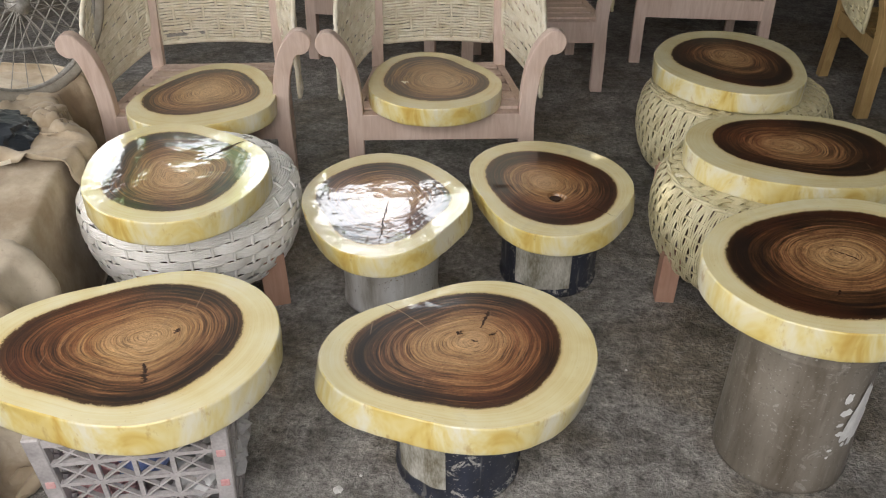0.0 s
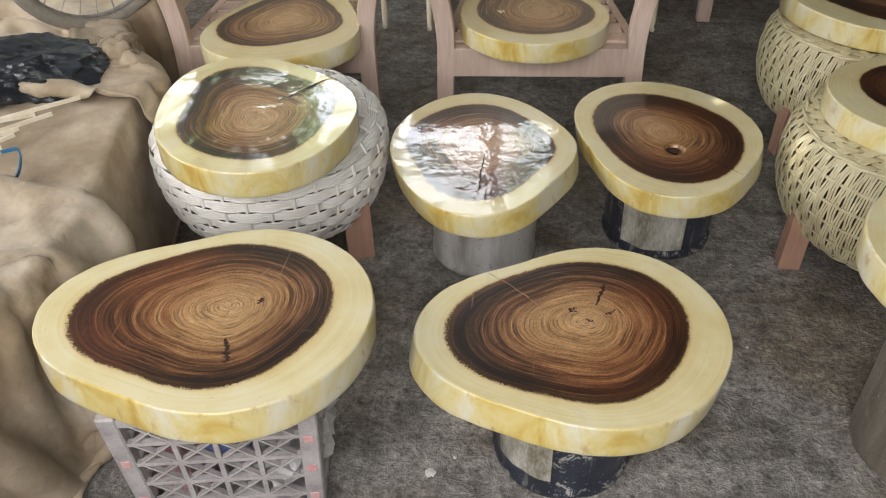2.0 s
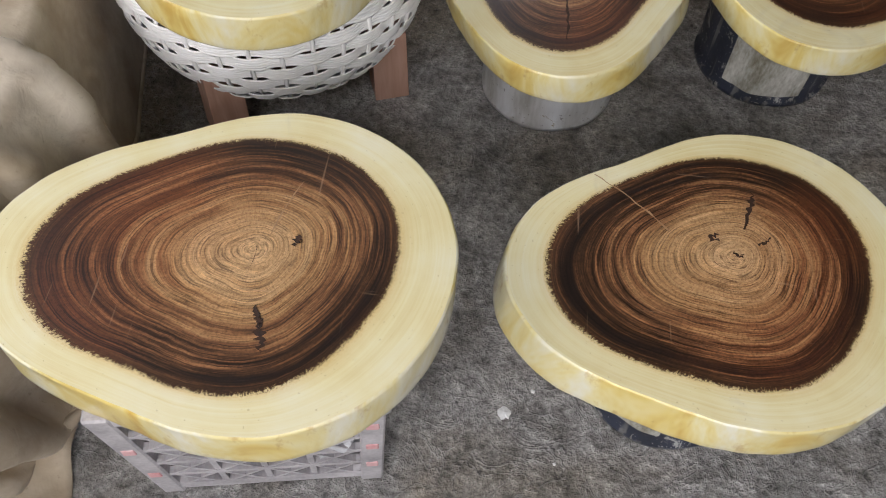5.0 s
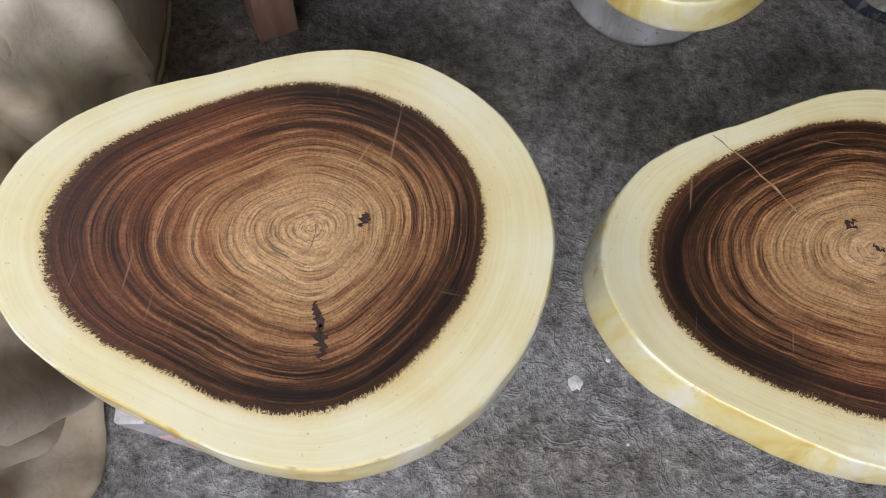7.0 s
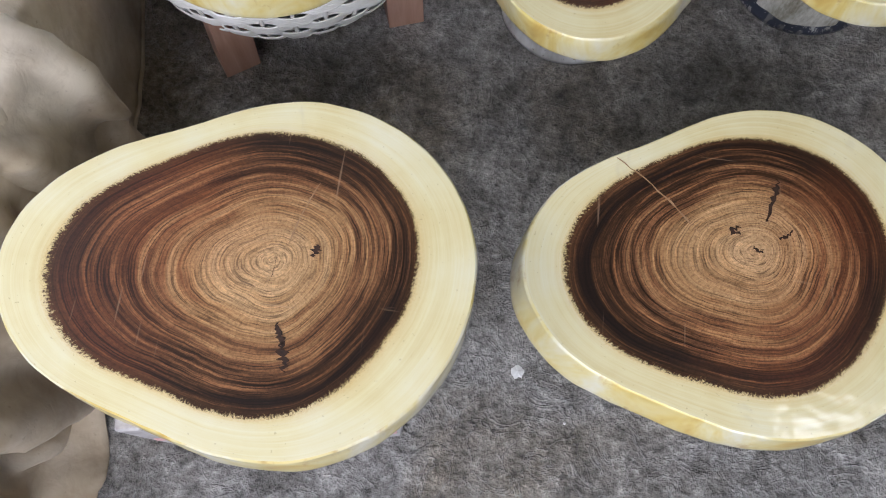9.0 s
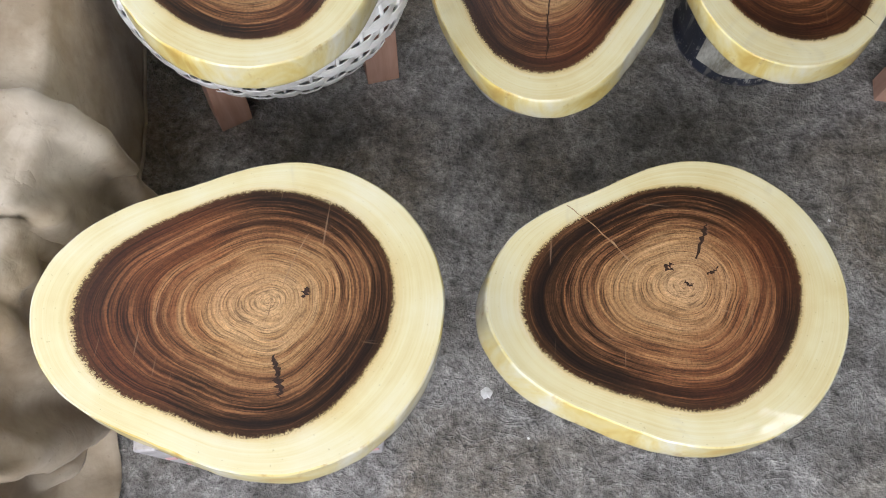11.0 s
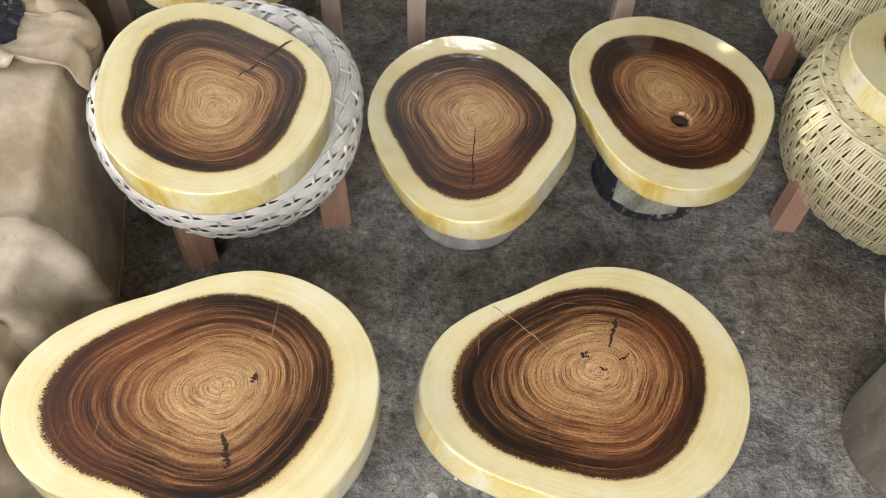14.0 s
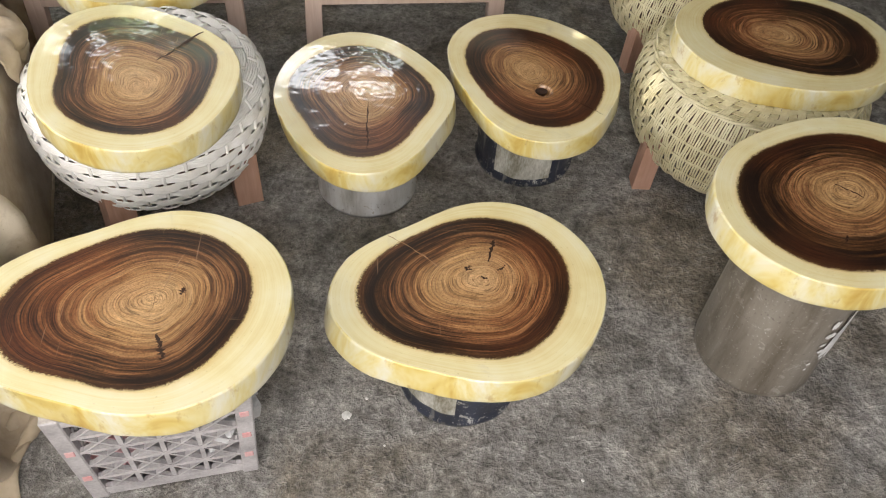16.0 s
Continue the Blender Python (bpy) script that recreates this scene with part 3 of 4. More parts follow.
H_SLAB = slab(0.956, 2.855, 0.440, 0.066, (0.2746, 0.0032, 0.0014, -0.0286, 0.0031, -0.0087, 0.0004, 0.0007, 0.003),
              (0.2062, 0.0083, -0.0013, -0.0188, -0.0148, -0.0074, 0.0012, 0.003, 0.004), (0.013, 0.05),
              "dark-hearted wood slab on a rattan stool in the shade", heart_tone=0.19)
G_ONE = slab(-0.778, 2.613, 0.385, 0.062, (0.2445, 0.0004, -0.0135, -0.0244, 0.0077, 0.0051, -0.0158, 0.0017, -0.0014),
             (0.1852, -0.0164, 0.0064, -0.005, 0.0084, 0.0068, -0.0117, 0.0037, 0.0005), (0.004, 0.006),
             "wood slab with a lighter heart lying on the seat of an armchair", group="slabs on the armchairs", heart_tone=-0.04)
G_TWO = slab(-0.038, 2.778, 0.385, 0.062, (0.2392, -0.0096, -0.0131, -0.0179, -0.0141, 0.0082, -0.0068, 0.0006, 0.0021),
             (0.1865, -0.0079, -0.0048, -0.0106, -0.0161, 0.0095, -0.0068, 0.0022, 0.0027), (0.019, -0.021),
             "wood slab with a lighter heart and a small pale mark on an armchair seat", group="slabs on the armchairs", heart_tone=-0.04)

# small pale mark on the left of the heart
crack(G_TWO, 0.062, [(-0.112, -0.045), (-0.100, -0.043), (-0.088, -0.042)], 0.012, PALECANE, "knot")


# ---- buckets, drum and crate ----
def bucket(x, y, r0, r1, high, material, label, with_label=None, category="bucket"):
    ob = thing("bucket", pose(x, y, 0), label, category)
    bm = bmesh.new()
    prof = [(r0 - 0.012, 0.006), (r0 - 0.004, 0.0), (r0 + 0.004, 0.002), (r0 + 0.005, 0.012), (r0, 0.018)]
    prof += [(r0 + (r1 - r0) * k / 6, 0.018 + (high - 0.05) * k / 6) for k in range(1, 7)]
    prof += [(r1 + 0.006, high - 0.028), (r1 + 0.006, high - 0.02), (r1, high - 0.016), (r1 + 0.004, high - 0.004), (r1, high), (r1 - 0.006, high)]
    dent = lambda a, z: 0.0018 * noise.noise(Vector((2 * math.cos(a), 2 * math.sin(a), 8 * z + x)))
    rings = lathe(bm, prof, 72, dent)
    bm.faces.new(rings[0][::-1])
    bm.faces.new(rings[-1])
    part("shell", bm, material, ob, "", True)
    if with_label:
        a0, a1, z0, z1 = with_label
        bm = bmesh.new()
        grid = [[None] * 9 for _ in range(25)]
        for i in range(25):
            for j in range(9):
                a, z = a0 + (a1 - a0) * i / 24, z0 + (z1 - z0) * j / 8
                z += 0.006 * noise.noise(Vector((a * 4, j * 0.6, x))) if j in (0, 8) else 0
                r = r0 + (r1 - r0) * max(0.0, (z - 0.018) / (high - 0.05)) + 0.0025 + dent(a, z)
                grid[i][j] = bm.verts.new((r * math.cos(a), r * math.sin(a), z))
        for i in range(24):
            for j in range(8):
                bm.faces.new((grid[i][j], grid[i + 1][j], grid[i + 1][j + 1], grid[i][j + 1]))
        part("paper_label", bm, LABEL, ob, "torn weathered paper label", True)
    return ob


bucket(0.095, 1.425, 0.137, 0.144, 0.253, NAVY, "low navy paint bucket with torn label and paint splashes", (-2.62, -1.72, 0.05, 0.225))
bucket(-0.125, 2.068, 0.134, 0.142, 0.2475, GREYPAIL, "dirty grey-white pail standing on the floor")
bucket(0.337, 2.200, 0.140, 0.146, 0.242, NAVY, "navy paint bucket with a large weathered paper label", (-2.35, -1.18, 0.03, 0.225))


def drum():
    ob = thing("drum", pose(0.835, 1.497, 0), "tall grey drum with brushed white paint marks", "drum")
    bm = bmesh.new()
    r, h = 0.146, 0.445
    prof = [(r - 0.02, 0.004), (r - 0.008, 0.0), (r - 0.002, 0.006), (r, 0.02)] + [(r - 0.001 * k, 0.02 + 0.33 * k / 6) for k in range(1, 7)]
    prof += [(r - 0.002, 0.362), (r - 0.002, 0.368), (r - 0.007, 0.374), (r - 0.007, h), (r - 0.012, h)]
    dent = lambda a, z: 0.002 * noise.noise(Vector((1.6 * math.cos(a), 1.6 * math.sin(a), 5 * z)))
    rings = lathe(bm, prof, 72, dent)
    bm.faces.new(rings[0][::-1]), bm.faces.new(rings[-1])
    part("shell", bm, DRUM, ob, "", True)

    def dab(a, z, wide, high, lean=0.0):
        b = bmesh.new()
        n, ring = 22, []
        mid = b.verts.new(((r + 0.002) * math.cos(a), (r + 0.002) * math.sin(a), z))
        for i in range(n):
            q = math.tau * i / n
            f = 1 + 0.45 * noise.noise(Vector((3 * math.cos(q) + a * 9, 3 * math.sin(q), z * 40)))
            u, w = wide * f * math.cos(q), high * f * math.sin(q)
            aa, zz = a + (u + lean * w) / r, z + w
            ring.append(b.verts.new(((r + 0.002) * math.cos(aa), (r + 0.002) * math.sin(aa), zz)))
        for i in range(n):
            b.faces.new((mid, ring[i], ring[(i + 1) % n]))
        part("paint_mark", b, PAINT, ob, "brushed white paint")

    dab(-0.98, 0.23, 0.020, 0.075, 0.25)
    dab(-0.92, 0.20, 0.014, 0.06, 0.2)
    for a, z, w, h in ((-1.25, 0.285, 0.010, 0.014), (-1.22, 0.245, 0.015, 0.010), (-1.26, 0.212, 0.008, 0.005), (-1.22, 0.185, 0.010, 0.007),
                       (-1.3, 0.14, 0.006, 0.004), (-1.31, 0.12, 0.004, 0.004), (-1.1, 0.15, 0.005, 0.006)):
        dab(a, z, w, h)


drum()


def crate():
    """Lattice crate: four corner posts, rails, struts and crossed braces."""
    ob = thing("crate", pose(-0.512, 1.1565, 0, 0, 0, 10.4), "dirty grey plastic lattice crate full of film scraps", "crate")
    wb, wt, depth, h = 0.168, 0.184, 0.31, 0.335

    def corner(sx, sy, z):
        k = wb + (wt - wb) * z / h
        return Vector((sx * k, (-(k - wb) if sy < 0 else depth + (k - wb)), z))

    for sx in (-1, 1):
        for sy in (-1, 1):
            bm = bmesh.new()
            a, b = corner(sx, sy, 0.0), corner(sx, sy, h)
            inner = Vector((-sx * 0.017, -sy * 0.012, 0))
            box(bm, -0.017, 0.017, -0.012, 0.012, 0, 1, 0.0)
            for v in bm.verts:
                q = a.lerp(b, v.co.z) + inner
                v.co = (q.x + v.co.x, q.y + v.co.y, q.z)
            bmesh.ops.bevel(bm, geom=list(bm.edges), offset=0.003, segments=1, affect="EDGES")
            part("corner_post", bm, CRATE, ob)
            if sy < 0:
                for z in ((0.085, 0.17, 0.255) if sx > 0 else (0.10, 0.21)):
                    bm = bmesh.new()
                    c = corner(sx, sy, z)
                    box(bm, c.x - sx * 0.017 - 0.009, c.x - sx * 0.017 + 0.009, c.y - 0.002, c.y + 0.002, z - 0.008, z + 0.010, 0.002)
                    part("paint_patch", bm, REDTAPE, ob, "faded red paint patch")
    bm = bmesh.new()
    box(bm, -wb + 0.004, wb - 0.004, 0.004, depth - 0.004, 0.006, 0.016)
    part("base", bm, CRATE, ob)

    def side(p, q, cols, rows):
        """One wall between two corner functions of height."""
        def at(u, z, o=0.0):
            a, b = p(z), q(z)
            way = (b - a).normalized()
            return a.lerp(b, u) + Vector((way.y, -way.x, 0)) * o
        zs = [0.03 + (h - 0.045) * i / rows for i in range(rows + 1)]
        us = [0.11 + 0.78 * i / cols for i in range(cols + 1)]
        for i, z in enumerate(zs):
            b = bmesh.new()
            d = 0.013 if i in (0, rows) else 0.006
            sweep(b, [at(0.06, z, -0.008), at(0.94, z, -0.008)], 0.008, d, 4, side_way=lambda i: (q(0) - p(0)).cross(Vector((0, 0, 1))))
            part("rail", b, CRATE, ob)
        for u in us[1:-1]:
            b = bmesh.new()
            sweep(b, [at(u, zs[0], -0.008), at(u, zs[-1], -0.008)], 0.0065, 0.0055, 4, side_way=lambda i: q(0) - p(0))
            part("strut", b, CRATE, ob)
        for i in range(rows):
            for j in range(cols):
                for a, c in (((us[j], zs[i]), (us[j + 1], zs[i + 1])), ((us[j], zs[i + 1]), (us[j + 1], zs[i]))):
                    b = bmesh.new()
                    sweep(b, [at(a[0], a[1], -0.008), at(c[0], c[1], -0.008)], 0.0075, 0.0026, 4, side_way=lambda i: (q(0) - p(0)).cross(Vector((0, 0, 1))))
                    part("brace", b, CRATE, ob)

    side(lambda z: corner(-1, -1, z), lambda z: corner(1, -1, z), 4, 5)
    side(lambda z: corner(1, -1, z), lambda z: corner(1, 1, z), 5, 5)
    side(lambda z: corner(-1, 1, z), lambda z: corner(-1, -1, z), 5, 5)
    side(lambda z: corner(1, 1, z), lambda z: corner(-1, 1, z), 4, 5)
    # crumpled film inside
    rng = random.Random(4)
    for i in range(9):
        bm = bmesh.new()
        bmesh.ops.create_icosphere(bm, subdivisions=3, radius=1)
        sc = Vector((rng.uniform(0.05, 0.075), rng.uniform(0.05, 0.08), rng.uniform(0.035, 0.055)))
        for v in bm.verts:
            f = 1 + 0.5 * noise.noise(v.co * 2.6 + Vector((i * 7, 0, 0))) + 0.2 * noise.noise(v.co * 7)
            v.co = Vector((v.co.x * sc.x, v.co.y * sc.y, v.co.z * sc.z)) * f
        scrap = link_mesh("film_scrap", bm, SCRAP[i % 3])
        scrap.matrix_basis = ob.matrix_basis @ pose(-0.105 + 0.105 * (i % 3), 0.075 + 0.08 * (i // 3), 0.075 + 0.06 * ((i * 5) % 3))
        tagged(scrap, "crumpled coloured plastic film scrap inside the crate", "plastic scrap", "scraps in the crate")


crate()


# ---- rattan stools ----
def woven(name, surface, u0, u1, rows, bundle, ribs, amp, wide, thick, seg, material, parent, closed, jitter=0.0, sides_count=5):
    """Strands along u, in bundles that pass over and under ribs. surface(u, v) gives the place."""
    bands = {}
    for k, v in enumerate(rows):
        bands.setdefault(k // bundle, []).append((k, v))
    for band, members in bands.items():
        bm = bmesh.new()
        for k, v in members:
            pts, sides = [], []
            n = seg if closed else seg + 1
            for i in range(n):
                u = u0 + (u1 - u0) * i / seg
                p = surface(u, v)
                du = surface(u + 1e-3, v) - surface(u - 1e-3, v)
                dv = surface(u, v + 1e-3) - surface(u, v - 1e-3)
                nrm = du.cross(dv).normalized()
                w = math.cos(math.pi * ribs * (u - u0) / (u1 - u0) + math.pi * band)
                w = max(-1, min(1, 1.7 * w))
                shift = jitter * noise.noise(Vector((u * 17, k * 3.7, band))) if jitter else 0
                pts.append(p + nrm * amp * w + dv.normalized() * shift)
                sides.append(dv.normalized())
            sweep(bm, pts, wide, thick, sides_count, closed, side_way=lambda i: sides[i])
        part(name, bm, material, parent, "", sides_count > 4)


def profile(points):
    """Places along a body's half section, by arc length from 0 to 1."""
    pts = spline([(r, 0, z) for r, z in points], 80)
    lens = [0.0]
    for a, b in zip(pts, pts[1:]):
        lens.append(lens[-1] + (b - a).length)
    def at(v):
        s = max(-0.02, min(1.02, v)) * lens[-1]
        for i in range(len(pts) - 1):
            if lens[i + 1] >= s or i == len(pts) - 2:
                f = (s - lens[i]) / (lens[i + 1] - lens[i])
                return pts[i].lerp(pts[i + 1], f)
    return at


def turned(at, skew=0.0):
    def surface(u, v):
        q = at(v)
        a = u + skew * v
        return Vector((q.x * math.cos(a), q.x * math.sin(a), q.z))
    return surface


def stool_legs(ob, feet, high, half=0.027):
    for fx, fy, spin in feet:
        bm = bmesh.new()
        box(bm, -half, half, -half, half, 0, high, 0.002, pose(0, 0, 0, 0, 0, spin))
        for v in bm.verts:
            v.co.x += fx * (1 - 0.02 * v.co.z / high)
            v.co.y += fy * (1 - 0.02 * v.co.z / high)
        part("leg", bm, LEGWOOD, ob, "pinkish planed wood leg")


def hoop(ob, r, z, t, material, name="hoop", strands=2):
    bm = bmesh.new()
    for s in range(strands):
        pts = [Vector(((r + 0.004 * math.cos(12 * a + math.pi * s)) * math.cos(a), (r + 0.004 * math.cos(12 * a + math.pi * s)) * math.sin(a),
                       z + t * 0.8 * math.sin(12 * a + math.pi * s))) for a in (math.tau * i / 180 for i in range(180))]
        sweep(bm, pts, t, t, 6, True)
    part(name, bm, material, ob, "", True)


def flat_hoop(ob, at, v, wide):
    """A flat weaver strip inside the upright bundles, which pass over and under it."""
    q, up = at(v), (at(min(1, v + 0.01)) - at(v)).normalized()
    ways = [math.tau * i / 120 for i in range(120)]
    bm = bmesh.new()
    sweep(bm, [Vector((q.x * math.cos(a), q.x * math.sin(a), q.z)) for a in ways], wide, 0.0015, 4, True,
          side_way=lambda i: Vector((up.x * math.cos(ways[i]), up.x * math.sin(ways[i]), up.z)))
    part("weaver_hoop", bm, CANE, ob)


def white_stool():
    ob = thing("rattan_stool", pose(-0.686, 2.098, 0), "whitewashed woven rattan stool with pinkish square legs", "stool")
    at = profile([(0.200, 0.094), (0.245, 0.108), (0.280, 0.165), (0.299, 0.245), (0.298, 0.320), (0.272, 0.358), (0.225, 0.372), (0.15, 0.374), (0.10, 0.374)])
    surf = turned(at)
    woven("strand", surf, 0, math.tau, [0.012 + 0.976 * k / 79 for k in range(80)], 5, 34, 0.0036, 0.0043, 0.0017, 272, WHITECANE, ob, True, 0.0010)
    for i in range(34):
        a = math.tau * i / 34
        bm = bmesh.new()
        sweep(bm, [surf(a, k / 24) for k in range(25)], 0.0045, 0.003, 5)
        part("rib", bm, WHITECANE, ob, "", True)
    hoop(ob, 0.203, 0.094, 0.005, WHITECANE, "rim")
    stool_legs(ob, [(-0.072, -0.232, 35), (0.232, -0.085, 20), (0.03, 0.24, 30), (-0.25, 0.07, 25)], 0.17, 0.035)
    bm = bmesh.new()
    lathe(bm, [(0.01, 0.15), (0.20, 0.15), (0.20, 0.135), (0.01, 0.135)], 40)
    part("seat_board", bm, DARKWOOD, ob, "dark board inside the weave")


white_stool()


def natural_stool(x, y, spin, label):
    ob = thing("rattan_stool", pose(x, y, 0, 0, 0, spin), label, "stool", "natural rattan stools")
    body = profile([(0.242, 0.078), (0.285, 0.112), (0.312, 0.180), (0.319, 0.250), (0.308, 0.318), (0.283, 0.356)])
    top = profile([(0.285, 0.357), (0.245, 0.363), (0.19, 0.366), (0.11, 0.366)])
    around_body = lambda v, u: turned(body, 0.10)(u, v)
    around_top = lambda v, u: turned(top, 0.35)(u, v)
    bundles = 92
    woven("strand", around_body, 0.0, 1.0, [math.tau * (k // 3 + 0.18 + 0.31 * (k % 3)) / bundles for k in range(3 * bundles)], 3, 6, 0.0032, 0.0036, 0.0016, 30, CANE, ob, False, 0.0016, 4)
    woven("top_strand", around_top, 0.0, 1.0, [math.tau * (k // 4 + 0.15 + 0.235 * (k % 4)) / 60 for k in range(240)], 4, 5, 0.0030, 0.0036, 0.0016, 20, CANE, ob, False, 0.0012, 4)
    for shape, places, wide in ((body, (1 / 6, 2 / 6, 3 / 6, 4 / 6, 5 / 6), 0.0055), (top, (0.2, 0.4, 0.6, 0.8), 0.0095)):
        for v in places:
            flat_hoop(ob, shape, v, wide)
    hoop(ob, 0.284, 0.358, 0.0042, CANE, "ring")
    hoop(ob, 0.242, 0.078, 0.0050, CANE, "rim")
    stool_legs(ob, [(-0.270, -0.100, -2), (0.110, -0.252, 0), (0.252, 0.110, 0), (-0.110, 0.252, 0)], 0.16)
    bm = bmesh.new()
    lathe(bm, [(0.01, 0.13), (0.22, 0.13), (0.22, 0.115), (0.01, 0.115)], 40)
    part("seat_board", bm, DARKWOOD, ob, "dark board inside the weave")


natural_stool(0.938, 2.180, 0, "natural rattan stool, barrel-shaped weave, under an egg-shaped slab")
natural_stool(0.985, 2.80, 14, "natural rattan stool standing farther back in the shade")


# ---- armchairs ----
def armchair(m, label, weave_material, has_back=True, wood=PINK):
    ob = thing("armchair", m, label, "armchair", "rattan armchairs")
    w, d, seat = 0.287, 0.44, 0.322
    for s in (-1, 1):
        # front leg that sweeps outward into a scrolled arm end
        bm = bmesh.new()
        line = spline([(s * w, 0, 0), (s * w, 0, 0.16), (s * (w - 0.003), 0, 0.33), (s * (w + 0.008), 0, 0.44), (s * (w + 0.030), 0, 0.515), (s * (w + 0.056), 0, 0.553), (s * (w + 0.066), 0, 0.561)], 30)
        def wide(t):
            return 1.0 + 0.12 * t
        sweep(bm, line, 0.036, 0.030, 4, side_way=lambda i: Vector((1, 0, 0)) if line[min(i, 29)].z < 0.5 else Vector((0.8, 0, -0.6 * s)), taper=wide)
        end = line[-1]
        bmesh.ops.create_cone(bm, cap_ends=True, segments=28, radius1=0.039, radius2=0.039, depth=0.0445, matrix=Matrix.Translation((end.x + s * 0.006, 0, end.z - 0.006)) @ pose(0, 0, 0, 90, 0, 0))
        bmesh.ops.bevel(bm, geom=[e for e in bm.edges if len(e.link_faces) == 2 and e.calc_face_angle() > 0.7], offset=0.0025, segments=1, affect="EDGES")
        part("front_leg", bm, wood, ob, "curved front leg with scrolled arm end")
        # rear leg and post
        bm = bmesh.new()
        q = 0.228
        sweep(bm, spline([(s * q, d + 0.03, 0), (s * q, d, 0.30), (s * (q - 0.004), d + 0.03, 0.55), (s * (q - 0.01), d + 0.10, 0.90)], 16), 0.030, 0.024, 4,
              side_way=lambda i: Vector((1, 0.0, 0)))
        part("rear_post", bm, wood, ob)
        bm = bmesh.new()
        way = Vector((s * (q - w), d, 0))
        sweep(bm, [Vector((s * w, 0.0, seat - 0.04)), Vector((s * w, 0, seat - 0.04)) + way], 0.05, 0.018, 4, side_way=lambda i: Vector((0, 0, 1)))
        part("side_rail", bm, wood, ob)
    bm = bmesh.new()
    box(bm, -w + 0.02, w - 0.02, -0.022, 0.022, seat - 0.098, seat - 0.006, 0.003)
    part("front_rail", bm, wood, ob)
    bm = bmesh.new()
    box(bm, -0.21, 0.21, d - 0.015, d + 0.015, seat - 0.13, seat - 0.05, 0.003)
    part("rear_rail", bm, wood, ob)
    for i in range(6):
        y0 = 0.026 + i * 0.072
        half = w - 0.02 - (w - 0.228) * (y0 / d)
        bm = bmesh.new()
        box(bm, -half, half, y0, y0 + 0.058, seat - 0.014, seat, 0.002)
        part("seat_slat", bm, wood, ob)
    if not has_back:
        return ob
    # woven back that wraps round from arm to arm
    plan = spline([(-w - 0.05, 0.04, 0), (-w - 0.045, 0.15, 0), (-0.285, 0.34, 0), (-0.225, 0.455, 0), (-0.11, 0.495, 0), (0, 0.505, 0),
                   (0.11, 0.495, 0), (0.225, 0.455, 0), (0.285, 0.34, 0), (w + 0.045, 0.15, 0), (w + 0.05, 0.04, 0)], 121)

    def wrap(u, v):
        f = max(0.0, min(1.0, u)) * 120
        i = min(int(f), 119)
        p = plan[i].lerp(plan[i + 1], f - i)
        s = abs(2 * u - 1)
        edge = max(0.0, (s - 0.42) / 0.58)
        top = 0.90 - 0.35 * edge ** 1.05
        bot = 0.392 - 0.055 * edge
        z = bot + (top - bot) * v
        lean = 0.10 * (1 - edge) * max(0.0, (z - 0.5))
        return Vector((p.x, p.y + lean, z))

    for u0, u1, ribs, seg in ((0.02, 0.285, 7, 44), (0.318, 0.682, 8, 64), (0.715, 0.98, 7, 44)):
        woven("strand", wrap, u0, u1, [0.015 + 0.97 * k / 47 for k in range(48)], 4, ribs, 0.0036, 0.0054, 0.0026, seg, weave_material, ob, False, 0.002)
        bm = bmesh.new()
        for k in range(ribs + 1):
            u = u0 + (u1 - u0) * k / ribs
            sweep(bm, [wrap(u, j / 12) for j in range(13)], 0.005, 0.003, 5)
        part("ribs", bm, weave_material, ob, "", True)
        border = [wrap(u0 + (u1 - u0) * k / 20, 0.0) for k in range(21)] + [wrap(u1, k / 10) for k in range(1, 11)]
        border += [wrap(u1 - (u1 - u0) * k / 20, 1.0) for k in range(1, 21)] + [wrap(u0, 1 - k / 10) for k in range(1, 10)]
        bm = bmesh.new()
        sweep(bm, border, 0.0085, 0.0085, 6, True)
        part("border_roll", bm, weave_material, ob, "", True)
    return ob


armchair(pose(-0.012, 2.655, 0, 0, 0, 4.5), "armchair of pinkish planed wood with pale woven rattan back", PALECANE)
armchair(pose(-0.822, 2.605, 0, 0, 0, 5.5), "pinkish wood armchair with woven rattan back beside canvas heap", PALECANE)
armchair(pose(0.335, 3.63, 0, 0, 0, 3), "unfinished pinkish armchair in the shade at the back", CANE)
armchair(pose(-0.42, 3.95, 0, 0, 0, -8), "unfinished pinkish armchair farther back", CANE, False)
armchair(pose(1.13, 4.0, 0, 0, 0, -4), "unfinished armchair with bare slatted seat in the dark", CANE, True)


armchair(pose(1.985, 3.45, 0, 0, 0, 8), "wooden armchair in the shade, yellow lamplight painted into its honey colour", CANE, True, LAMPLIT_GOLD)


# ---- canvas heap and what lies on it ----
def heap_edge(y):
    """How far the heap's top reaches towards the slabs; it draws back beside the armchair."""
    return -0.955 - 0.05 * np.maximum(0.0, (y - 1.6) / 0.5) + 0.025 * np.sin(5 * y) - 0.20 * np.clip((y - 2.22) / 0.25, 0, 1)


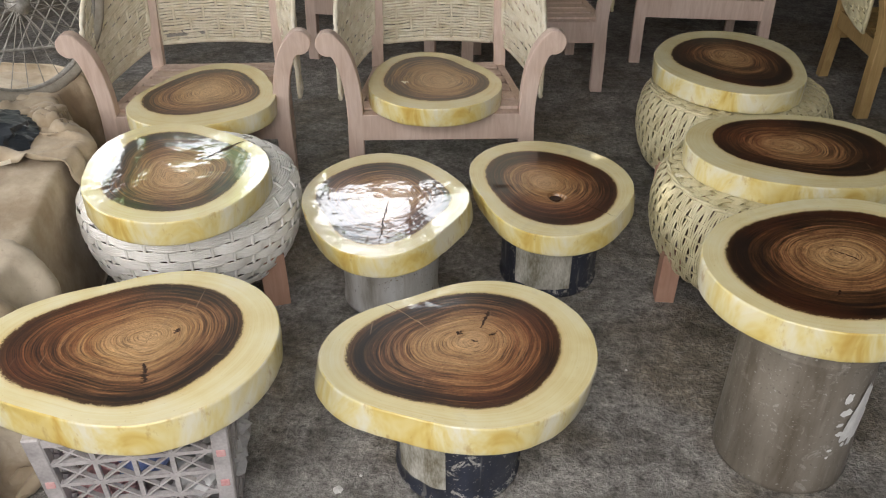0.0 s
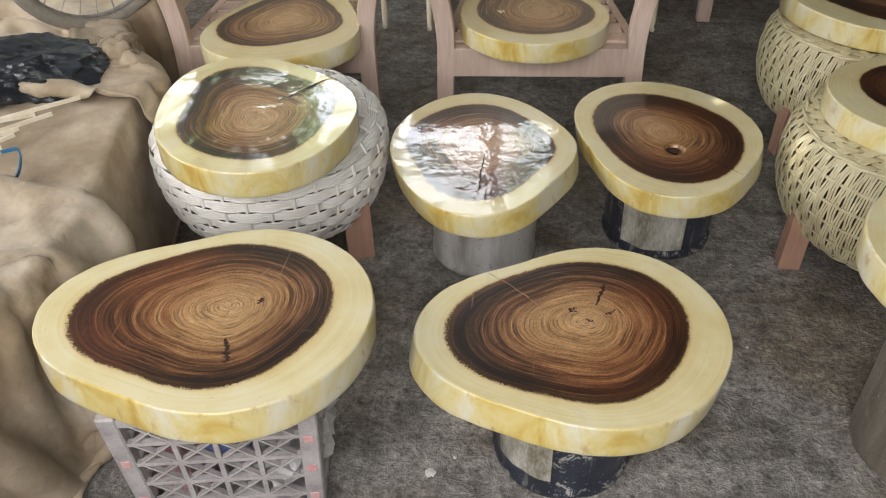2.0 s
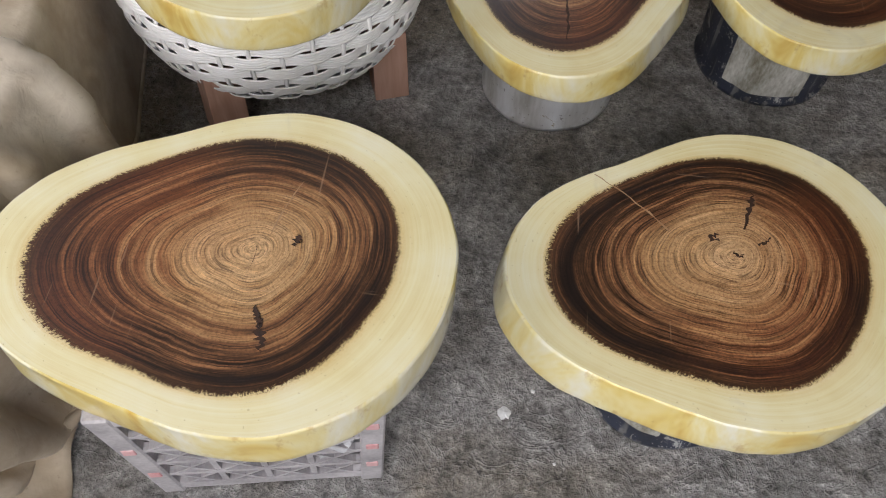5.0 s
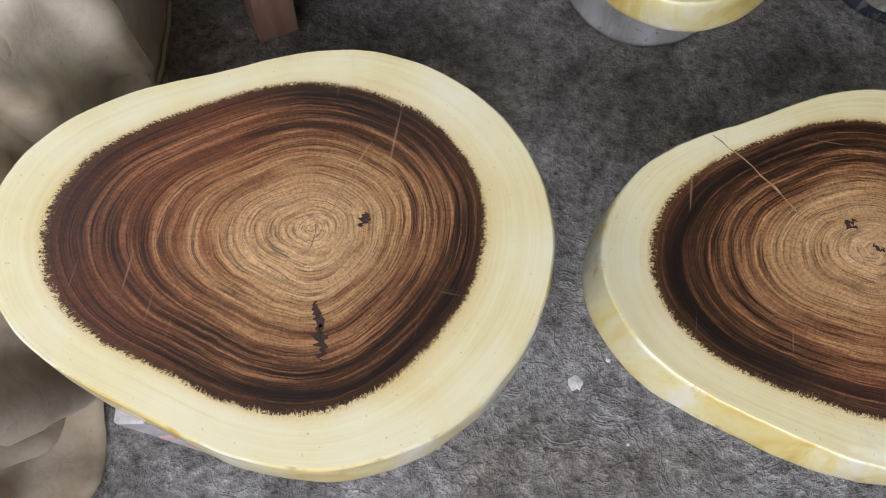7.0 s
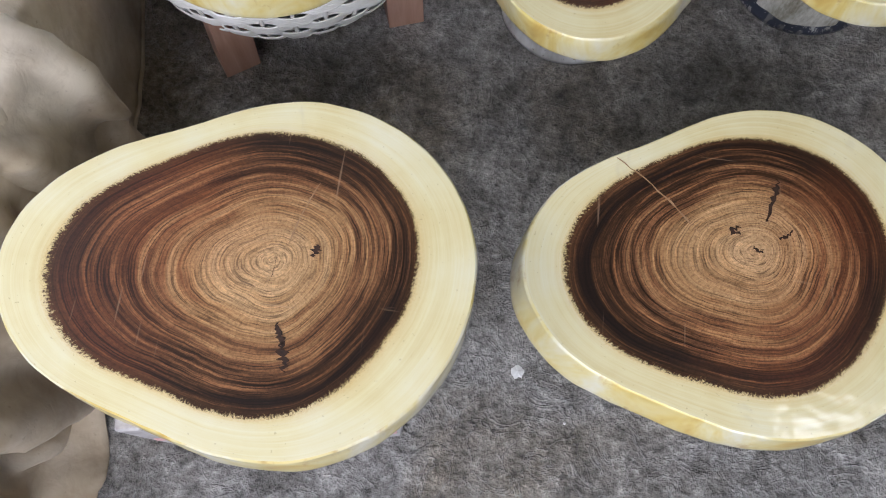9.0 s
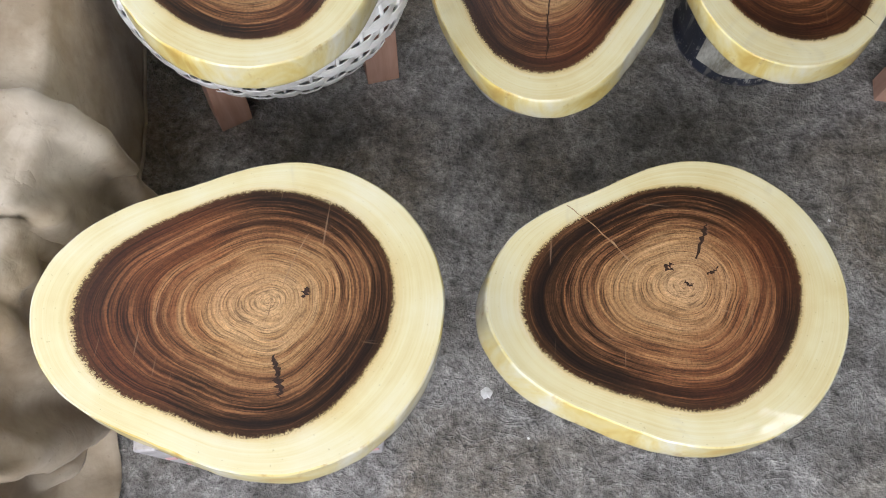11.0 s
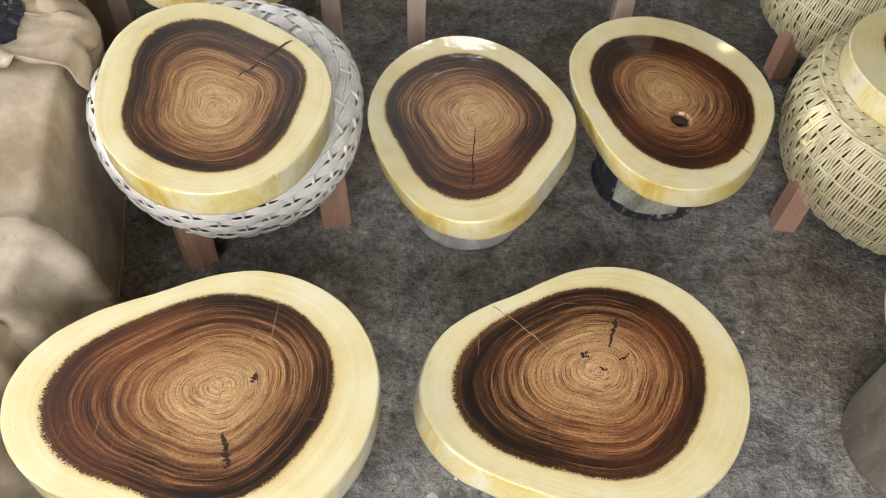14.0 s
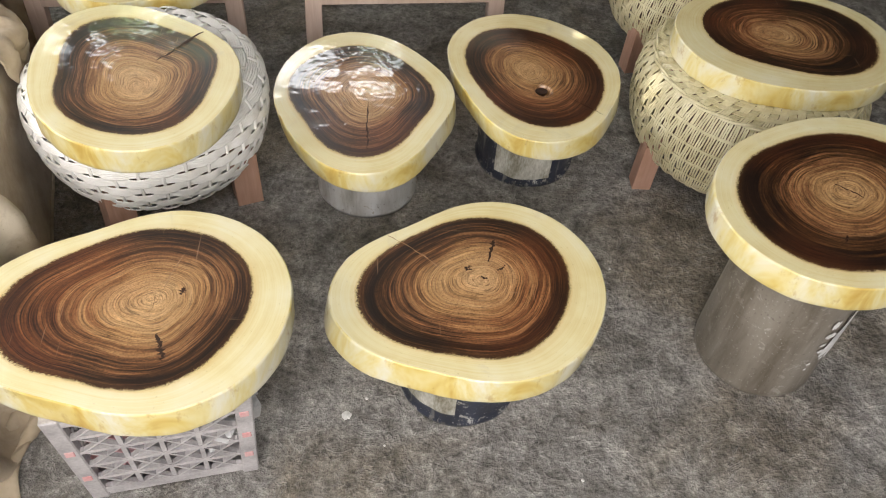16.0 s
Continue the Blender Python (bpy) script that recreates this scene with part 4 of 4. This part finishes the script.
def canvas():
    """The taut cover over the heap: a flat top, a creased edge and an upright flank."""
    bm = bmesh.new()
    ny, nt, nd = 120, 60, 30
    rows = []
    for i in range(ny + 1):
        y = 0.35 + 2.45 * i / ny
        ex = float(heap_edge(y))
        row = []
        for j in range(nt + 1):
            x = -2.9 + (ex - 0.012 + 2.9) * (j / nt) ** 0.55
            p = Vector((x, y, 0))
            z = 0.388 + 0.014 * noise.noise(p * 1.5) + 0.005 * noise.noise(p * 5) + 0.004 * (1 - abs(noise.noise(p * 9))) ** 3
            row.append(bm.verts.new((x, y, z)))
        ztop = row[-1].co.z - 0.010
        for j in range(nd + 1):
            f = j / nd
            x = ex + 0.030 * f + 0.012 * noise.noise(Vector((y * 4, f * 3, 8))) * min(1, 3 * f) + 0.006 * noise.noise(Vector((y * 14, f * 5, 2))) * min(1, 3 * f)
            row.append(bm.verts.new((x, y, ztop * (1 - f) + 0.002)))
        rows.append(row)
    for a, b in zip(rows, rows[1:]):
        for j in range(len(a) - 1):
            bm.faces.new((a[j], b[j], b[j + 1], a[j + 1]))
    low = [row[-1].co + Vector((0.004, 0, 0.004)) for row in rows[::2]]
    ob = tagged(link_mesh("canvas_cover", bm, CANVAS, True), "dusty beige canvas stretched taut over a long heap", "canvas cover")
    bm = bmesh.new()
    sweep(bm, low, 0.006, 0.004, 6)
    part("hem", bm, CANVAS, ob, "turned hem on the floor", True)


def draped(x0, reach, y0, y1, slack, step, seed, label, lift=0.0, tip=0.0, crisp=0.3):
    """A loose sheet let fall over the heap's edge: a small cloth solver, stretched links over a box and a floor.
    reach: its length from x0 over the edge and down; slack: how much longer it is than the stretch y0 to y1."""
    rng = np.random.RandomState(seed)
    nu, nv = int(reach / step) + 1, int((y1 - y0) * slack / step) + 1
    u, v = np.meshgrid(np.arange(nu) * step, np.linspace(0, 1, nv), indexing="ij")
    y = y0 + (y1 - y0) * v + tip * (u / reach) ** 2 * v
    edge = heap_edge(y) + 0.035
    top, flat = 0.412, edge - x0
    wave_way = 0.35 * u + v * (y1 - y0)
    puff = sum(a * np.abs(np.sin(k * wave_way + ph + 1.5 * np.sin(2.3 * u + ph) + 0.8 * np.sin(7.1 * u + 2 * ph))) for k, a, ph in ((13, 0.040, rng.rand() * 6), (31, 0.040, rng.rand() * 6), (58, 0.020, rng.rand() * 6)))
    down = np.clip(u - flat, 0, top - 0.02)
    rest = np.maximum(0, u - flat - (top - 0.02))
    P = np.stack([x0 + np.minimum(u, flat) + rest + np.where(u > flat, puff, 0), y, top - down + np.where(u > flat, 0.004, puff + lift)], -1)
    P += rng.normal(0, 0.0005, P.shape)
    pin = P[0].copy()
    pin[:, 2] = np.minimum(pin[:, 2], 0.43)
    links = []
    for du, dv, stiff in ((1, 0, 1.0), (0, 1, 1.0), (1, 1, 0.5), (1, -1, 0.5), (2, 0, 0.4), (0, 2, 0.4), (4, 0, crisp), (0, 4, crisp)):
        links.append((du, dv, stiff, step * math.hypot(du, dv)))
    old = P.copy()
    for turn in range(170):
        now = P
        P = P + 0.96 * (P - old)
        P[..., 2] -= 0.0002
        old = now
        for _ in range(5):
            push, count = np.zeros_like(P), np.zeros(P.shape[:2] + (1,))
            for du, dv, stiff, length in links:
                a = (slice(0, nu - du), slice(max(0, -dv), nv - max(0, dv)))
                b = (slice(du, nu), slice(max(0, dv), nv + min(0, dv)))
                d = P[b] - P[a]
                dist = np.sqrt((d * d).sum(-1, keepdims=True)) + 1e-9
                move = (0.5 * stiff) * (1 - length / dist) * d
                push[a] += move
                push[b] -= move
                count[a] += stiff
                count[b] += stiff
            P = P + 1.6 * push / count
            P[0] = pin
            x, z = P[..., 0], P[..., 2]
            e = heap_edge(P[..., 1]) + 0.022 + 0.03 * np.clip(1 - z / 0.4, 0, 1)
            inside = (x < e) & (z < top)
            up = inside & (top - z < e - x)
            out = inside & ~up
            P[..., 2] = np.where(up, top, P[..., 2])
            P[..., 0] = np.where(out, e, P[..., 0])
            ground = P[..., 2] < 0.006
            P[..., 2] = np.maximum(P[..., 2], 0.006)
            P[..., 0] = np.minimum(P[..., 0], np.where(P[..., 1] > 2.3, -1.16, -0.80 - 0.06 * (P[..., 2] > 0.3)))
            P[..., 1] = np.clip(P[..., 1], y0 - 0.02, y1 + 0.02 + tip * 0.5 * np.clip((0.4 - P[..., 2]) / 0.3, 0, 1))
            held = (inside | ground)[..., None]
            old = np.where(held, old + 0.7 * (P - old), old)
    bm = bmesh.new()
    # small crumples along the cloth's own normal
    gu, gv = np.gradient(P, axis=0), np.gradient(P, axis=1)
    out = np.cross(gu, gv)
    out /= np.sqrt((out * out).sum(-1, keepdims=True)) + 1e-9
    for i in range(nu):
        for j in range(nv):
            q = Vector((0.55 * i * step + 0.3 * j * step, j * step - 0.2 * i * step, seed))
            q += 0.05 * Vector((noise.noise(q * 5), noise.noise(q * 5 + Vector((9, 0, 0))), 0))
            h = sum(a * ((1 - abs(noise.noise(q * f))) ** 3 - 0.4) for f, a in ((6, 0.022), (13, 0.013), (27, 0.005)))
            P[i, j] += out[i, j] * h
    P[..., 2] = np.maximum(P[..., 2], 0.005)
    grid = [[bm.verts.new(P[i, j]) for j in range(nv)] for i in range(nu)]
    for i in range(nu - 1):
        for j in range(nv - 1):
            bm.faces.new((grid[i][j], grid[i + 1][j], grid[i + 1][j + 1], grid[i][j + 1]))
    bmesh.ops.smooth_vert(bm, verts=bm.verts, factor=0.3, use_axis_x=True, use_axis_y=True, use_axis_z=True)
    ob = link_mesh("canvas_sheet", bm, CANVAS, True)
    thick = ob.modifiers.new("thickness", "SOLIDIFY")
    thick.thickness = 0.0025
    return tagged(ob, label, "canvas sheet", "loose canvas sheets")


canvas()
draped(-1.75, 1.28, 0.45, 1.66, 1.50, 0.0125, 3, "loose dusty canvas sheet falling in folds to the floor", tip=0.34, crisp=0.2)
draped(-1.80, 1.08, 2.06, 2.66, 1.85, 0.0115, 8, "crumpled beige canvas sheet bunched beside the armchair", 0.02, crisp=0.12)


def bag():
    bm = bmesh.new()
    bmesh.ops.create_icosphere(bm, subdivisions=5, radius=1)
    for v in bm.verts:
        n = 1 - abs(noise.noise(v.co * 1.5 + Vector((2, 0, 0))))
        k = 1 - abs(noise.noise(v.co * 3.6 + Vector((0, 5, 0))))
        f = 0.55 + 0.38 * n ** 1.4 + 0.16 * k ** 1.4 + 0.03 * noise.noise(v.co * 11)
        v.co = Vector((v.co.x * 0.21, v.co.y * 0.16, max(-0.35, v.co.z) * 0.085)) * f
    ob = link_mesh("plastic_bag", bm, BAG)
    ob.matrix_basis = pose(-1.34, 2.16, 0.415, 0, 6, 25)
    tagged(ob, "crumpled black plastic bag lying on the canvas", "plastic bag")


bag()
rng = random.Random(9)
for i in range(7):
    bm = bmesh.new()
    a = rng.uniform(0.35, 0.9)
    p = Vector((-1.26 + rng.uniform(-0.04, 0.04), 1.66 + 0.045 * i, 0.405 + 0.004 * i))
    way = Vector((math.cos(a), math.sin(a), 0.04))
    sweep(bm, spline([p - way * 0.3, p, p + way * rng.uniform(0.08, 0.16)], 8), 0.007, 0.003, 4)
    tagged(link_mesh("cane_offcut", bm, PALECANE), "pale rattan strip offcut lying on the canvas", "rattan strip", "rattan offcuts on the canvas")
bm = bmesh.new()
sweep(bm, spline([(-1.21, 1.78, 0.41), (-1.15, 1.76, 0.43), (-1.125, 1.70, 0.41), (-1.13, 1.64, 0.40)], 16), 0.006, 0.002, 4)
sweep(bm, spline([(-1.18, 1.62, 0.402), (-1.13, 1.645, 0.412), (-1.08, 1.665, 0.402)], 10), 0.014, 0.003, 4)
tagged(link_mesh("twine", bm, TWINE), "blue plastic twine knotted round rattan strips", "twine")


def bicycle():
    ob = thing("bicycle_wheel", pose(-1.29, 2.53, 0.69, 0, -4, 60), "dusty bicycle wheel with steel spokes on the canvas", "bicycle wheel")
    r = 0.28
    ring = lambda q, k=1.0: Vector((r * k * math.cos(q), 0, r * k * math.sin(q)))
    bm = bmesh.new()
    sweep(bm, [ring(math.tau * i / 96) for i in range(96)], 0.021, 0.021, 10, True, side_way=lambda i: Vector((0, 1, 0)))
    part("tyre", bm, RUBBER, ob, "dusty grey tyre", True)
    bm = bmesh.new()
    sweep(bm, [ring(math.tau * i / 96, 0.93) for i in range(96)], 0.013, 0.006, 6, True, side_way=lambda i: Vector((0, 1, 0)))
    part("rim", bm, STEEL, ob, "", True)
    for i in range(28):
        bm = bmesh.new()
        q = math.tau * i / 28
        sweep(bm, [Vector((0.018 * math.cos(q + 1.2 * (-1) ** i), 0.025 * (-1) ** i, 0.018 * math.sin(q + 1.2 * (-1) ** i))), ring(q, 0.92)], 0.0016, 0.0016, 5)
        part("spoke", bm, STEEL, ob)
    bm = bmesh.new()
    bmesh.ops.create_cone(bm, cap_ends=True, segments=20, radius1=0.022, radius2=0.022, depth=0.07, matrix=pose(0, 0, 0, 90, 0, 0))
    part("hub", bm, STEEL, ob, "", True)
    # wire carrier behind the wheel
    ob = thing("wire_basket", pose(-1.22, 3.0, 0.42, -10, 0, 20), "crossed steel wire basket behind the wheel", "wire basket")
    for k in range(14):
        for lean in (-1, 1):
            bm = bmesh.new()
            x = -0.35 + 0.05 * k
            sweep(bm, [Vector((x - lean * 0.14, 0, 0)), Vector((x + lean * 0.14, 0, 0.42))], 0.0028, 0.0028, 5)
            part("wire", bm, STEEL, ob)
    for z in (0.0, 0.42):
        bm = bmesh.new()
        sweep(bm, [Vector((-0.5, 0, z)), Vector((0.45, 0, z))], 0.006, 0.006, 6)
        part("rail", bm, STEEL, ob)


bicycle()


# ---- small marks on the floor ----
def splat(x, y, r, seed):
    bm = bmesh.new()
    n = 20
    top = bm.verts.new((0, 0, 0.004))
    ring = []
    for i in range(n):
        q = math.tau * i / n
        f = r * (1 + 0.4 * noise.noise(Vector((2 * math.cos(q), 2 * math.sin(q), seed))))
        ring.append(bm.verts.new((f * math.cos(q), f * math.sin(q), 0.0012)))
    for i in range(n):
        bm.faces.new((top, ring[i], ring[(i + 1) % n]))
    ob = link_mesh("paint_drop", bm, PAINT)
    ob.matrix_basis = pose(x, y, 0)
    tagged(ob, "dried white paint drop on the concrete floor", "paint drop", "paint drops")


for i, (x, y, r) in enumerate(((-0.165, 1.317, 0.0115), (-0.12, 1.36, 0.004), (-0.08, 1.24, 0.003), (0.52, 1.75, 0.0035), (0.35, 1.15, 0.004))):
    splat(x, y, r, i * 3.0)
